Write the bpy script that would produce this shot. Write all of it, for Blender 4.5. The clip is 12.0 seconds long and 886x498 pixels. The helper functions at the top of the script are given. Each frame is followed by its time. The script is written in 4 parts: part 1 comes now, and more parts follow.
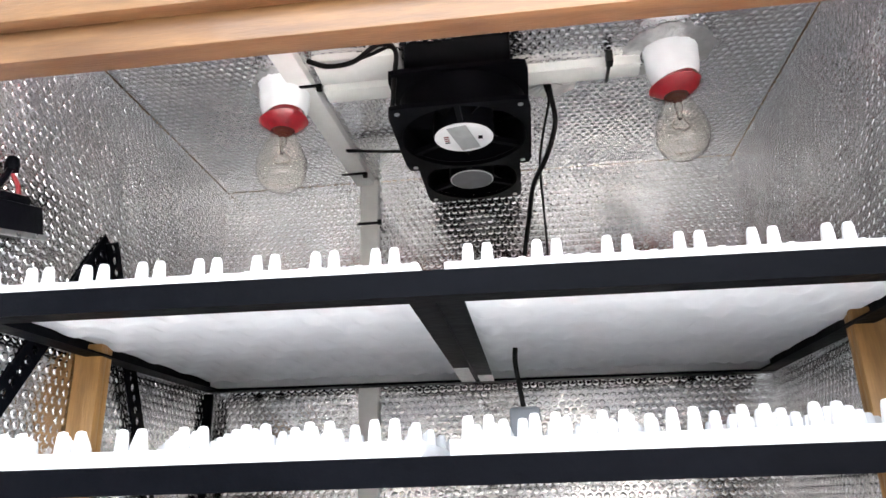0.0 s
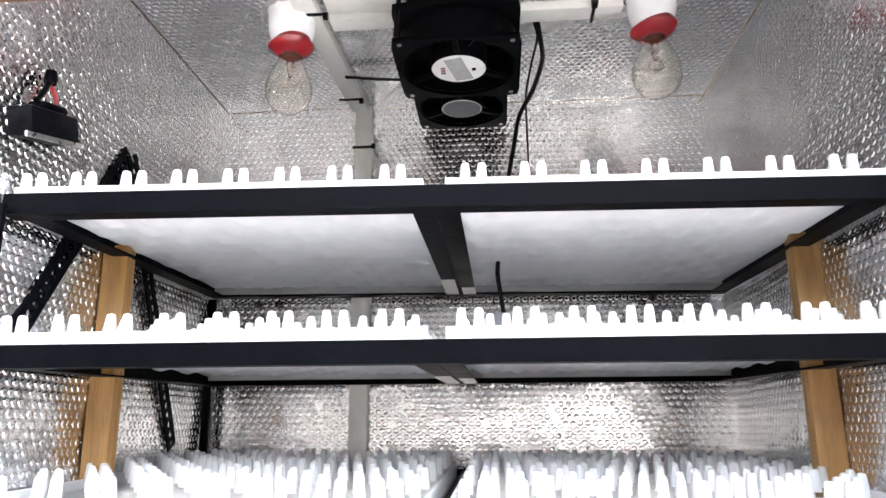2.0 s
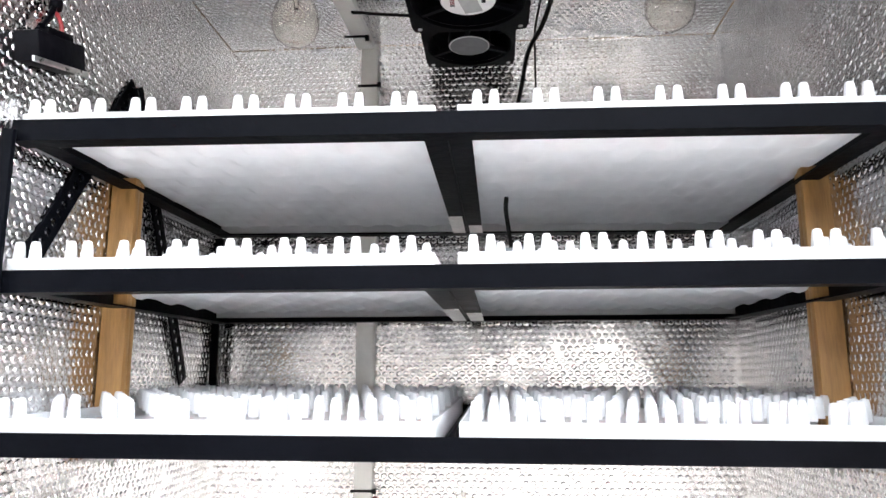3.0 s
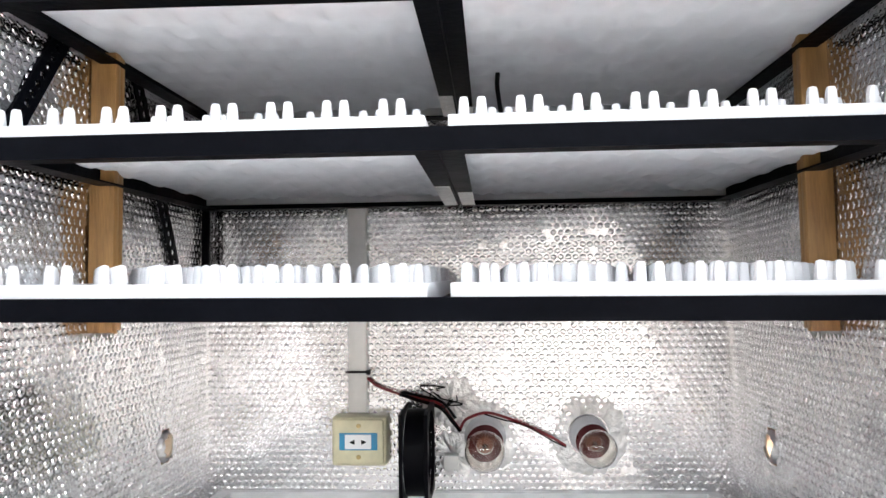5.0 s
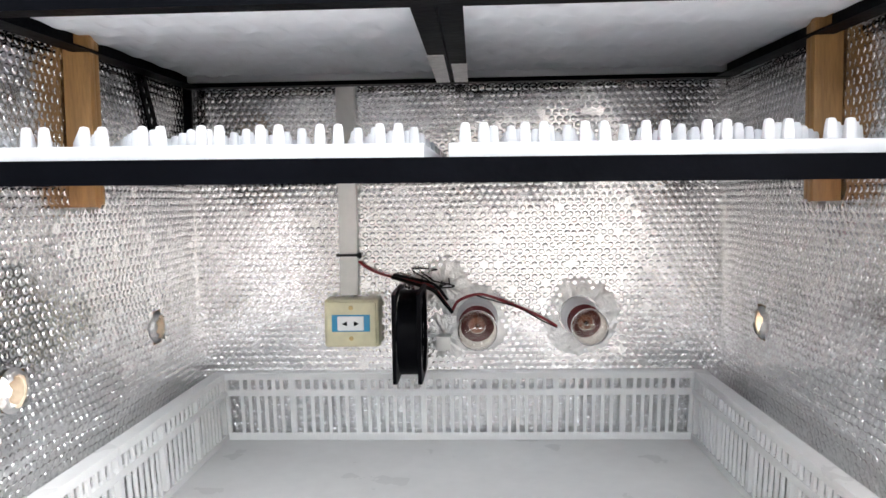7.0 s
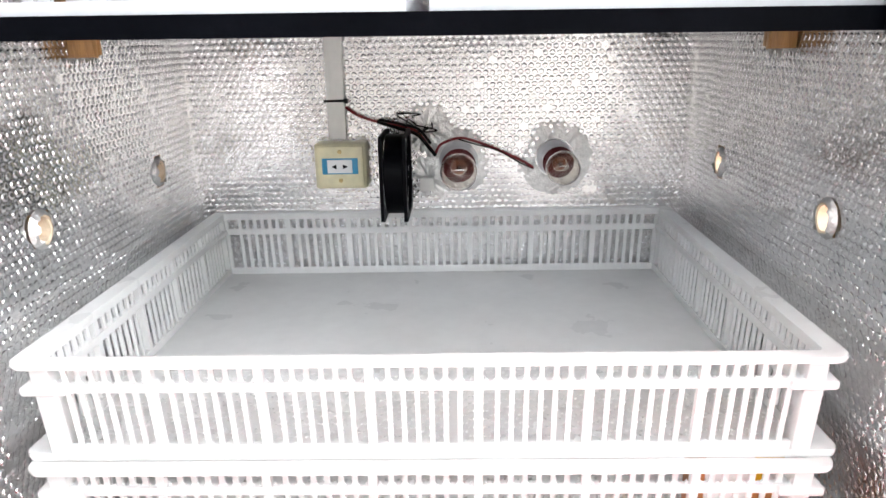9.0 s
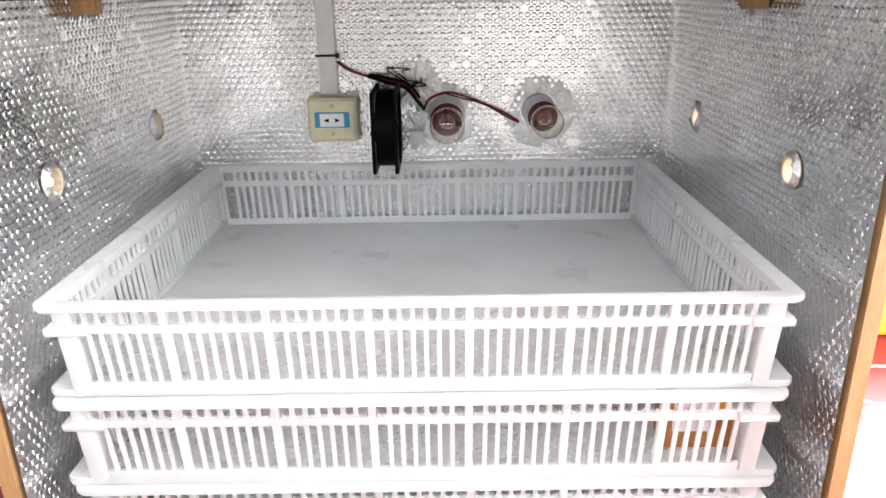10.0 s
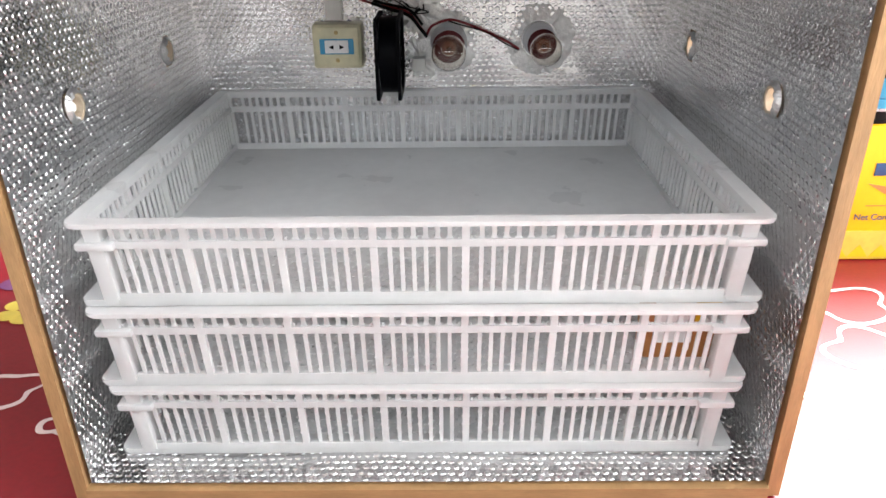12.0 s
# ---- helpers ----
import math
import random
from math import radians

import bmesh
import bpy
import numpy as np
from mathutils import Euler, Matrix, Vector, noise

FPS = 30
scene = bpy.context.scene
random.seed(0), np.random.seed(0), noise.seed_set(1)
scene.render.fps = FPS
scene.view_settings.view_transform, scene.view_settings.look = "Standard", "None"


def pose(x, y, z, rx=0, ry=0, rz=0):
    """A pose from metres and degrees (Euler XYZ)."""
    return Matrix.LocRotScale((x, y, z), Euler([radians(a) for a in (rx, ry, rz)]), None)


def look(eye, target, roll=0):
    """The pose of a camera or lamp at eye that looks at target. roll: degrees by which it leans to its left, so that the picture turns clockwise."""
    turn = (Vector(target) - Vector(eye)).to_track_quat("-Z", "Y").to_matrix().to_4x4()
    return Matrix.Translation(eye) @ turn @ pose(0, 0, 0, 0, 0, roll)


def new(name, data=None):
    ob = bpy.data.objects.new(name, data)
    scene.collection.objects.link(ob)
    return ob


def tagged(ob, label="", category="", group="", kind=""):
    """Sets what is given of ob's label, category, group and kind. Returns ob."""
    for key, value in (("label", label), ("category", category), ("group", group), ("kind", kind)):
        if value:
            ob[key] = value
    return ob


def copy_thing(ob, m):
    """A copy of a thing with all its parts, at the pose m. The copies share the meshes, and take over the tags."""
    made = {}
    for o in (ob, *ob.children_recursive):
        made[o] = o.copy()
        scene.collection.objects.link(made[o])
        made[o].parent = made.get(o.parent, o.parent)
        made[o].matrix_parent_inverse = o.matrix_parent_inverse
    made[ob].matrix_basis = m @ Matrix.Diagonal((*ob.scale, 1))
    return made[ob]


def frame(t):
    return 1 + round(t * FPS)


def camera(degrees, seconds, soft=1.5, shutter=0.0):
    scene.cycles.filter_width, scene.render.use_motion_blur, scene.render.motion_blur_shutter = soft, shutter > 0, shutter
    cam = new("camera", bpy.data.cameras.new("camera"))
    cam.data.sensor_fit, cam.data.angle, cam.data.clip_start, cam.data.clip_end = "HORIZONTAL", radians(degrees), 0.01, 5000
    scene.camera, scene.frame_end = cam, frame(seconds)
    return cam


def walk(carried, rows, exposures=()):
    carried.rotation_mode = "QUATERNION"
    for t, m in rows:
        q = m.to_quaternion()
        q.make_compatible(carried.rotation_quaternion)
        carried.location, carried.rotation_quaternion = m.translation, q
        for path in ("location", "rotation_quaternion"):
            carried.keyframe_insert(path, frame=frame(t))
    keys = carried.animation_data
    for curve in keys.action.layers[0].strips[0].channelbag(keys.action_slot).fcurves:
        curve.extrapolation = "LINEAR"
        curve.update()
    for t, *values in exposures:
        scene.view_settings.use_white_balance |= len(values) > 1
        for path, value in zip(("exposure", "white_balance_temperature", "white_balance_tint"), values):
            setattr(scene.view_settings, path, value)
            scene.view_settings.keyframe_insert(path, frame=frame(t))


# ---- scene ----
cam = camera(62.9, 12.0)
PATH = [
    (0, (0.065, -0.474, 0.702), (-0.143, 1.4, 1.363), -1.7),
    (0.5, (0.067, -0.509, 0.697), (-0.193, 1.363, 1.351), -1.2),
    (1, (0.06, -0.536, 0.685), (-0.152, 1.355, 1.301), -1.4),
    (1.5, (0.055, -0.551, 0.671), (-0.138, 1.367, 1.207), -1.1),
    (2, (0.051, -0.555, 0.661), (-0.093, 1.38, 1.144), -0.4),
    (2.5, (0.041, -0.552, 0.65), (-0.106, 1.397, 1.072), -0.3),
    (3, (0.04, -0.552, 0.637), (-0.105, 1.409, 1.0), -0.2),
    (3.5, (0.037, -0.546, 0.618), (-0.11, 1.432, 0.879), -0.2),
    (3.7, (0.038, -0.544, 0.616), (-0.1, 1.437, 0.853), -0.3),
    (5.5, (0.04, -0.543, 0.587), (-0.083, 1.453, 0.654), -0.9),
    (6, (0.035, -0.533, 0.577), (-0.068, 1.464, 0.576), -0.8),
    (6.5, (0.031, -0.524, 0.568), (-0.065, 1.473, 0.517), -0.9),
    (7, (0.028, -0.525, 0.562), (-0.06, 1.469, 0.428), -0.9),
    (9, (0.033, -0.595, 0.574), (-0.019, 1.324, 0.013), -1.2),
    (9.5, (0.025, -0.621, 0.58), (-0.029, 1.283, -0.03), -0.9),
    (10, (0.024, -0.644, 0.586), (0.018, 1.235, -0.1), -0.9),
    (10.5, (0.016, -0.662, 0.591), (-0.032, 1.191, -0.159), -2.0),
    (11, (0.024, -0.68, 0.594), (0.02, 1.167, -0.174), -1.4),
    (11.5, (0.027, -0.689, 0.597), (0.017, 1.136, -0.22), -1.3),
    (12, (0.03, -0.698, 0.602), (0.01, 1.102, -0.269), -0.7),
]
EXPOSURES = [(0.0, 1.52), (2.0, 1.52), (3.0, 1.4), (3.5, 1.22), (5.5, 0.84), (6.5, 0.76), (9.5, 0.58), (12.0, -0.1)]
walk(cam, [(t, look(eye, target, roll)) for t, eye, target, roll in PATH], EXPOSURES)

# ---- world and light ----
world = bpy.data.worlds.new("world")
scene.world = world
world.use_nodes = True
wn = world.node_tree.nodes
sky = wn.new("ShaderNodeTexSky")
sky.sky_type, sky.sun_disc = "NISHITA", False
SUN_EL, SUN_AZ = radians(42), radians(62)
sky.sun_elevation, sky.sun_rotation = SUN_EL, SUN_AZ
wn["Background"].inputs["Strength"].default_value = 0.12
world.node_tree.links.new(sky.outputs["Color"], wn["Background"].inputs["Color"])
sun = new("sun", bpy.data.lights.new("sun", "SUN"))
sun.data.energy, sun.data.angle, sun.data.color = 2.8, radians(0.6), (1.0, 0.95, 0.87)
sun_dir = Vector((math.sin(SUN_AZ) * math.cos(SUN_EL), math.cos(SUN_AZ) * math.cos(SUN_EL), math.sin(SUN_EL)))
sun.matrix_world = look(sun_dir * 5, (0, 0, 0))


def window_light(eye, target, w, h, watts, color):
    ob = new("window_light", bpy.data.lights.new("window_light", "AREA"))
    ob.data.shape, ob.data.size, ob.data.size_y, ob.data.energy, ob.data.color = "RECTANGLE", w, h, watts, color
    ob.matrix_world = look(eye, target)
    return ob


window_light((2.55, -0.6, 1.25), (0.2, -0.8, 0.0), 2.0, 2.2, 155, (0.96, 0.98, 1.0))
window_light((0.1, -1.86, 1.7), (0.1, 0.0, 0.7), 2.5, 1.2, 47, (0.91, 0.96, 1.0))
window_light((1.6, 1.66, 1.1), (1.25, 0.75, 0.0), 1.6, 2.1, 560, (0.93, 0.97, 1.0))

# ---- materials ----


def material(name, base, rough=0.5, metal=0.0, vary=0.15, scale=20.0, bump=0.15, bump_scale=120.0, stretch=(1, 1, 1), tint=None, trans=0.0,
             coat=0.0, spec=0.5, ramp=(0.35, 0.7), depth=0.002):
    """Procedural surface: base colour varied at two scales, roughness variation and fine relief."""
    m = bpy.data.materials.new(name)
    m.use_nodes = True
    nt = m.node_tree
    n, l = nt.nodes, nt.links
    b = n["Principled BSDF"]
    tc, mp = n.new("ShaderNodeTexCoord"), n.new("ShaderNodeMapping")
    mp.inputs["Scale"].default_value = stretch
    l.new(tc.outputs["Object"], mp.inputs["Vector"])
    big, fine = n.new("ShaderNodeTexNoise"), n.new("ShaderNodeTexNoise")
    big.inputs["Scale"].default_value, big.inputs["Detail"].default_value = scale, 4
    fine.inputs["Scale"].default_value, fine.inputs["Detail"].default_value = bump_scale, 3
    for t in (big, fine):
        l.new(mp.outputs["Vector"], t.inputs["Vector"])
    r = n.new("ShaderNodeValToRGB")
    r.color_ramp.elements[0].position, r.color_ramp.elements[1].position = ramp
    dark = tint or tuple(c * (1 - vary) for c in base)
    r.color_ramp.elements[0].color, r.color_ramp.elements[1].color = (*dark, 1), (*base, 1)
    l.new(big.outputs["Fac"], r.inputs["Fac"])
    mx = n.new("ShaderNodeMix")
    mx.data_type, mx.blend_type = "RGBA", "MULTIPLY"
    mx.inputs["Factor"].default_value = min(1.0, vary * 1.5)
    l.new(r.outputs["Color"], mx.inputs["A"])
    r2 = n.new("ShaderNodeValToRGB")
    r2.color_ramp.elements[0].position, r2.color_ramp.elements[1].position = 0.3, 0.65
    r2.color_ramp.elements[0].color, r2.color_ramp.elements[1].color = (0.6, 0.6, 0.6, 1), (1, 1, 1, 1)
    l.new(fine.outputs["Fac"], r2.inputs["Fac"])
    l.new(r2.outputs["Color"], mx.inputs["B"])
    l.new(mx.outputs["Result"], b.inputs["Base Color"])
    mr = n.new("ShaderNodeMapRange")
    mr.inputs["To Min"].default_value, mr.inputs["To Max"].default_value = max(0.02, rough - 0.1), min(1, rough + 0.1)
    l.new(big.outputs["Fac"], mr.inputs["Value"])
    l.new(mr.outputs["Result"], b.inputs["Roughness"])
    b.inputs["Metallic"].default_value, b.inputs["Specular IOR Level"].default_value = metal, spec
    b.inputs["Coat Weight"].default_value = coat
    if bump:
        bp = n.new("ShaderNodeBump")
        bp.inputs["Strength"].default_value, bp.inputs["Distance"].default_value = bump, depth
        l.new(fine.outputs["Fac"], bp.inputs["Height"])
        l.new(bp.outputs["Normal"], b.inputs["Normal"])
    if trans:
        tr, ms = n.new("ShaderNodeBsdfTranslucent"), n.new("ShaderNodeMixShader")
        l.new(mx.outputs["Result"], tr.inputs["Color"])
        ms.inputs["Fac"].default_value = trans
        l.new(b.outputs["BSDF"], ms.inputs[1])
        l.new(tr.outputs["BSDF"], ms.inputs[2])
        l.new(ms.outputs["Shader"], n["Material Output"].inputs["Surface"])
    return m


def glass(name, color=(1, 1, 1), rough=0.02):
    m = bpy.data.materials.new(name)
    m.use_nodes = True
    b = m.node_tree.nodes["Principled BSDF"]
    b.inputs["Base Color"].default_value = (*color, 1)
    b.inputs["Roughness"].default_value, b.inputs["Transmission Weight"].default_value, b.inputs["IOR"].default_value = rough, 1.0, 1.45
    return m


FOIL = material("aluminium_foil", (0.8, 0.795, 0.8), 0.18, 1.0, 0.08, 9, 0.16, 220, depth=0.0012)
FOIL_TORN = material("torn_foil", (0.8, 0.79, 0.78), 0.35, 1.0, 0.2, 60, 0.8, 160, depth=0.004)
PLY = material("plywood", (0.46, 0.27, 0.12), 0.5, 0, 0.25, 14, 0.2, 90, (1, 1, 7))
RAIL = material("pale_varnished_wood", (0.155, 0.08, 0.03), 0.5, 0, 0.22, 9, 0.2, 70, (1.2, 10, 10), tint=(0.09, 0.042, 0.015), coat=0.1)
PALE = material("raw_pale_wood", (0.22, 0.135, 0.06), 0.5, 0, 0.18, 9, 0.2, 70, (1.2, 10, 10))
BROWN = material("reddish_brown_wood", (0.16, 0.055, 0.025), 0.4, 0, 0.3, 9, 0.2, 70, (1.2, 10, 10))
POST = material("post_wood", (0.36, 0.19, 0.06), 0.5, 0, 0.3, 10, 0.25, 60, (9, 9, 1))
STEEL = material("black_painted_steel", (0.0022, 0.0026, 0.004), 0.4, 0, 0.3, 16, 0.25, 90, spec=0.018)
TRAY = material("white_tray_plastic", (0.76, 0.77, 0.79), 0.38, 0, 0.05, 30, 0.1, 90, trans=0.5)
CRATE = material("white_crate_plastic", (0.9, 0.9, 0.895), 0.3, 0, 0.05, 12, 0.1, 60, trans=0.5)
PVC = material("white_pvc_trunking", (0.74, 0.73, 0.7), 0.45, 0, 0.08, 25, 0.1, 90)
CERAMIC = material("white_porcelain", (0.82, 0.83, 0.85), 0.2, 0, 0.05, 30, 0.04, 60)
RED = material("red_sealing_paint", (0.33, 0.008, 0.016), 0.22, 0, 0.35, 40, 0.2, 60)
DARKRED = material("dark_red_sealing_paint", (0.1, 0.008, 0.01), 0.3, 0, 0.35, 40, 0.2, 60)
BLACK = material("black_plastic", (0.002, 0.002, 0.003), 0.42, 0, 0.2, 30, 0.15, 120, spec=0.035)
CABLE = material("black_cable", (0.004, 0.004, 0.004), 0.45, 0, 0.2, 60, 0.1, 200, spec=0.12)
REDWIRE = material("red_wire", (0.22, 0.012, 0.017), 0.4, 0, 0.2, 80, 0.1, 200)
LABELGREY = material("grey_label_paper", (0.42, 0.42, 0.42), 0.5, 0, 0.15, 70, 0.05, 90)
LABELSHADED = material("shaded_grey_label", (0.2, 0.2, 0.21), 0.5, 0, 0.15, 70, 0.05, 90)
LABEL = material("white_label_paper", (0.8, 0.8, 0.8), 0.45, 0, 0.05, 40, 0.05, 90)
CREAM = material("cream_outlet_plastic", (0.68, 0.63, 0.42), 0.4, 0, 0.12, 40, 0.08, 90)
BLUE = material("blue_plastic", (0.03, 0.27, 0.48), 0.35, 0, 0.1, 40, 0.05, 90)
BRASS = material("brass", (0.55, 0.42, 0.2), 0.35, 1, 0.2, 80, 0.1, 200)
CAP = material("tarnished_brass_cap", (0.2, 0.09, 0.06), 0.45, 1, 0.3, 60, 0.1, 200)
METAL = material("bare_steel", (0.6, 0.6, 0.6), 0.3, 1, 0.2, 80, 0.1, 200)
GREYPALE = material("pale_grey_plastic", (0.5, 0.52, 0.55), 0.45, 0, 0.1, 30, 0.1, 90)
PURPLE = material("purple_mat_print", (0.16, 0.05, 0.14), 0.4, 0, 0.2, 24, 0.05, 90)
GREYPL = material("grey_plastic", (0.28, 0.3, 0.33), 0.45, 0, 0.1, 60, 0.1, 90)
YELLOW = material("yellow_container_print", (0.85, 0.5, 0.01), 0.35, 0, 0.08, 12, 0.05, 90)
ORANGE = material("orange_print", (0.5, 0.2, 0.06), 0.4, 0, 0.12, 60, 0.05, 90)
NAVY = material("dark_blue_print", (0.02, 0.08, 0.22), 0.35, 0, 0.1, 40, 0.05, 90)
# pale plaster acts as reflector; dark plaster keeps the foil from mirroring bright walls
BOUNCEPLASTER = material("bounce_plaster", (0.7, 0.67, 0.63), 0.8, 0, 0.08, 4, 0.15, 40)
DIMPLASTER = material("dim_room_plaster", (0.21, 0.195, 0.18), 0.8, 0, 0.08, 4, 0.15, 40)
MAT = material("red_floor_mat", (0.24, 0.004, 0.012), 0.5, 0, 0.2, 5, 0.08, 140, coat=0.12)
TILE = material("bounce_floor_tile", (0.75, 0.73, 0.71), 0.35, 0, 0.1, 6, 0.05, 60)
MATWHITE = material("white_mat_print", (0.75, 0.62, 0.62), 0.4, 0, 0.1, 14, 0.05, 90)
MATYEL = material("yellow_mat_print", (0.65, 0.5, 0.08), 0.4, 0, 0.15, 24, 0.05, 90)
BULB = glass("clear_bulb_glass", (1, 0.98, 0.94), 0.03)
FILAMENT = material("filament_metal", (0.5, 0.47, 0.42), 0.35, 1, 0.1, 80, 0.0)

# ---- mesh helpers ----


def finish(bm, name, mat, smooth=False):
    me = bpy.data.meshes.new(name)
    bmesh.ops.recalc_face_normals(bm, faces=bm.faces)
    bm.to_mesh(me)
    bm.free()
    for m in (mat if isinstance(mat, (list, tuple)) else [mat]):
        me.materials.append(m)
    if smooth:
        me.polygons.foreach_set("use_smooth", [True] * len(me.polygons))
        me.set_sharp_from_angle(angle=radians(40))
    return me


def part(name, bm, mat, parent, label="", smooth=True, at=None):
    ob = new(name, finish(bm, name, mat, smooth))
    ob.parent = parent
    if at is not None:
        ob.matrix_basis = at
    return tagged(ob, label)


def thing(name, label, category, x=0, y=0, z=0, group="", kind=""):
    ob = new(name)
    ob.empty_display_size = 0.02
    ob.location = (x, y, z)
    return tagged(ob, label, category, group, kind)


def solo(name, bm, mat, label, category, smooth=True, group="", kind=""):
    return tagged(new(name, finish(bm, name, mat, smooth)), label, category, group, kind)


def box(bm, x0, x1, y0, y1, z0, z1, bevel=0.0, mi=0):
    g = bmesh.ops.create_cube(bm, size=1.0, matrix=Matrix.Translation(((x0 + x1) / 2, (y0 + y1) / 2, (z0 + z1) / 2)) @ Matrix.Diagonal((abs(x1 - x0), abs(y1 - y0), abs(z1 - z0), 1)))
    faces = {f for v in g["verts"] for f in v.link_faces}
    for f in faces:
        f.material_index = mi
    if bevel:
        bmesh.ops.bevel(bm, geom=list({e for f in faces for e in f.edges}), offset=bevel, segments=2, affect="EDGES", profile=0.5)
    return bm


def boxes(*items, bevel=0.0):
    bm = bmesh.new()
    for it in items:
        box(bm, *it, bevel=bevel)
    return bm


def lathe(profile, seg=28, turn=None, bm=None):
    """Solid of revolution about z from (radius, height) pairs."""
    bm = bm or bmesh.new()
    turn = turn or Matrix()
    rings = []
    for r, h in profile:
        if r < 1e-6:
            rings.append([bm.verts.new(turn @ Vector((0, 0, h)))])
        else:
            rings.append([bm.verts.new(turn @ Vector((r * math.cos(a), r * math.sin(a), h))) for a in np.linspace(0, 2 * math.pi, seg, endpoint=False)])
    for a, b in zip(rings, rings[1:]):
        for i in range(seg):
            j = (i + 1) % seg
            if len(a) == 1 and len(b) == 1:
                continue
            if len(a) == 1:
                bm.faces.new((a[0], b[j], b[i]))
            elif len(b) == 1:
                bm.faces.new((a[i], a[j], b[0]))
            else:
                bm.faces.new((a[i], a[j], b[j], b[i]))
    return bm


def smooth_path(points, steps=8):
    ps = [Vector(p) for p in points]
    ps = [2 * ps[0] - ps[1]] + ps + [2 * ps[-1] - ps[-2]]
    out = []
    for i in range(1, len(ps) - 2):
        a, b, c, d = ps[i - 1:i + 3]
        for k in range(steps):
            t = k / steps
            out.append(0.5 * (2 * b + (c - a) * t + (2 * a - 5 * b + 4 * c - d) * t * t + (3 * b - a - 3 * c + d) * t ** 3))
    return out + [ps[-2]]


def tube(points, r, seg=8, steps=8, bm=None):
    bm = bm or bmesh.new()
    pts = smooth_path(points, steps) if len(points) > 2 else [Vector(p) for p in points]
    rings = []
    for i, p in enumerate(pts):
        d = (pts[min(i + 1, len(pts) - 1)] - pts[max(i - 1, 0)]).normalized()
        u = d.cross(Vector((0.31, 0.2, 0.93))).normalized()
        w = d.cross(u)
        rings.append([bm.verts.new(p + r * (math.cos(a) * u + math.sin(a) * w)) for a in np.linspace(0, 2 * math.pi, seg, endpoint=False)])
    for a, b in zip(rings, rings[1:]):
        for i in range(seg):
            bm.faces.new((a[i], a[(i + 1) % seg], b[(i + 1) % seg], b[i]))
    bm.faces.new(rings[0])
    bm.faces.new(rings[-1][::-1])
    return bm


def ngon_prism(bm, pts, z0, z1):
    lo = [bm.verts.new((x, y, z0)) for x, y in pts]
    hi = [bm.verts.new((x, y, z1)) for x, y in pts]
    bm.faces.new(lo[::-1])
    bm.faces.new(hi)
    for i in range(len(pts)):
        j = (i + 1) % len(pts)
        bm.faces.new((lo[i], lo[j], hi[j], hi[i]))
    return bm


# ---- the cabinet's measures ----
XW, YB, YF, ZC = 0.39, 0.54, -0.06, 1.178     # lined inside: half width, back, front edge, ceiling
ZF = -0.007                                   # lined floor
PT, FT = 0.015, 0.004                         # plywood and foil backing thickness
HOLES = [(0.10, 0.397), (0.398, 0.402)]       # air holes in each side wall: y, z
HR = 0.0155

# ---- the room: added round the cabinet, its tones set to steer bounced light ----
MATZ = ZF - FT - PT - 0.004
R0, R1, Q0, Q1, RH = -2.4, 2.5, -1.8, 1.6, 2.6
# added floor beyond the mat, pale so it bounces light onto tray undersides
bm = bmesh.new()
box(bm, R0 - 0.1, R1 + 0.1, Q0 - 0.1, Q1 + 0.1, MATZ - 0.102, MATZ - 0.002)
solo("floor", bm, TILE, "added pale room floor that bounces light up", "floor", False, kind="structure")
floor = solo("floor_mat", boxes((-1.3, 1.5, -0.6, 1.3, MATZ - 0.002, MATZ)), MAT, "red patterned plastic mat under the cabinet", "mat", False)
tagged(solo("ceiling", boxes((R0 - 0.1, R1 + 0.1, Q0 - 0.1, Q1 + 0.1, RH, RH + 0.1)), BOUNCEPLASTER, "added pale room ceiling that bounces light down", "ceiling", False), kind="structure")
# only the west wall is pale, to brighten the cabinet's right side
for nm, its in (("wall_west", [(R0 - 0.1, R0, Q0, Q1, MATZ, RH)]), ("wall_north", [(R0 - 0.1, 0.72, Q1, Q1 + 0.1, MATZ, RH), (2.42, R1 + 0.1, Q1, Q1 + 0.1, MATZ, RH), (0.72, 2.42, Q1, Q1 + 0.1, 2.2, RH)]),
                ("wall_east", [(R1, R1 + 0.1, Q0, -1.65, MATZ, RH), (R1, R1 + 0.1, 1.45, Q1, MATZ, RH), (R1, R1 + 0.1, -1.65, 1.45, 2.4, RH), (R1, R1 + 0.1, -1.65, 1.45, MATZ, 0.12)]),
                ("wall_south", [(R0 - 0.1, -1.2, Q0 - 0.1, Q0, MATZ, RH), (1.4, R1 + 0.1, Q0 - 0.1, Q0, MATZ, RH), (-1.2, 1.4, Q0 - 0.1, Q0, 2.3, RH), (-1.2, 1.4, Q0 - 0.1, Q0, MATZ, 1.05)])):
    solo(nm, boxes(*its), BOUNCEPLASTER if nm == "wall_west" else DIMPLASTER, "added pale room wall that bounces light into the cabinet" if nm == "wall_west" else "added room wall kept dark to dim the foil's reflections", "wall", False, kind="structure")

# ---- cabinet ----
cab = thing("incubator_cabinet", "plywood incubator cabinet lined with silver bubble foil, front open", "incubator", 0, 0, 0)


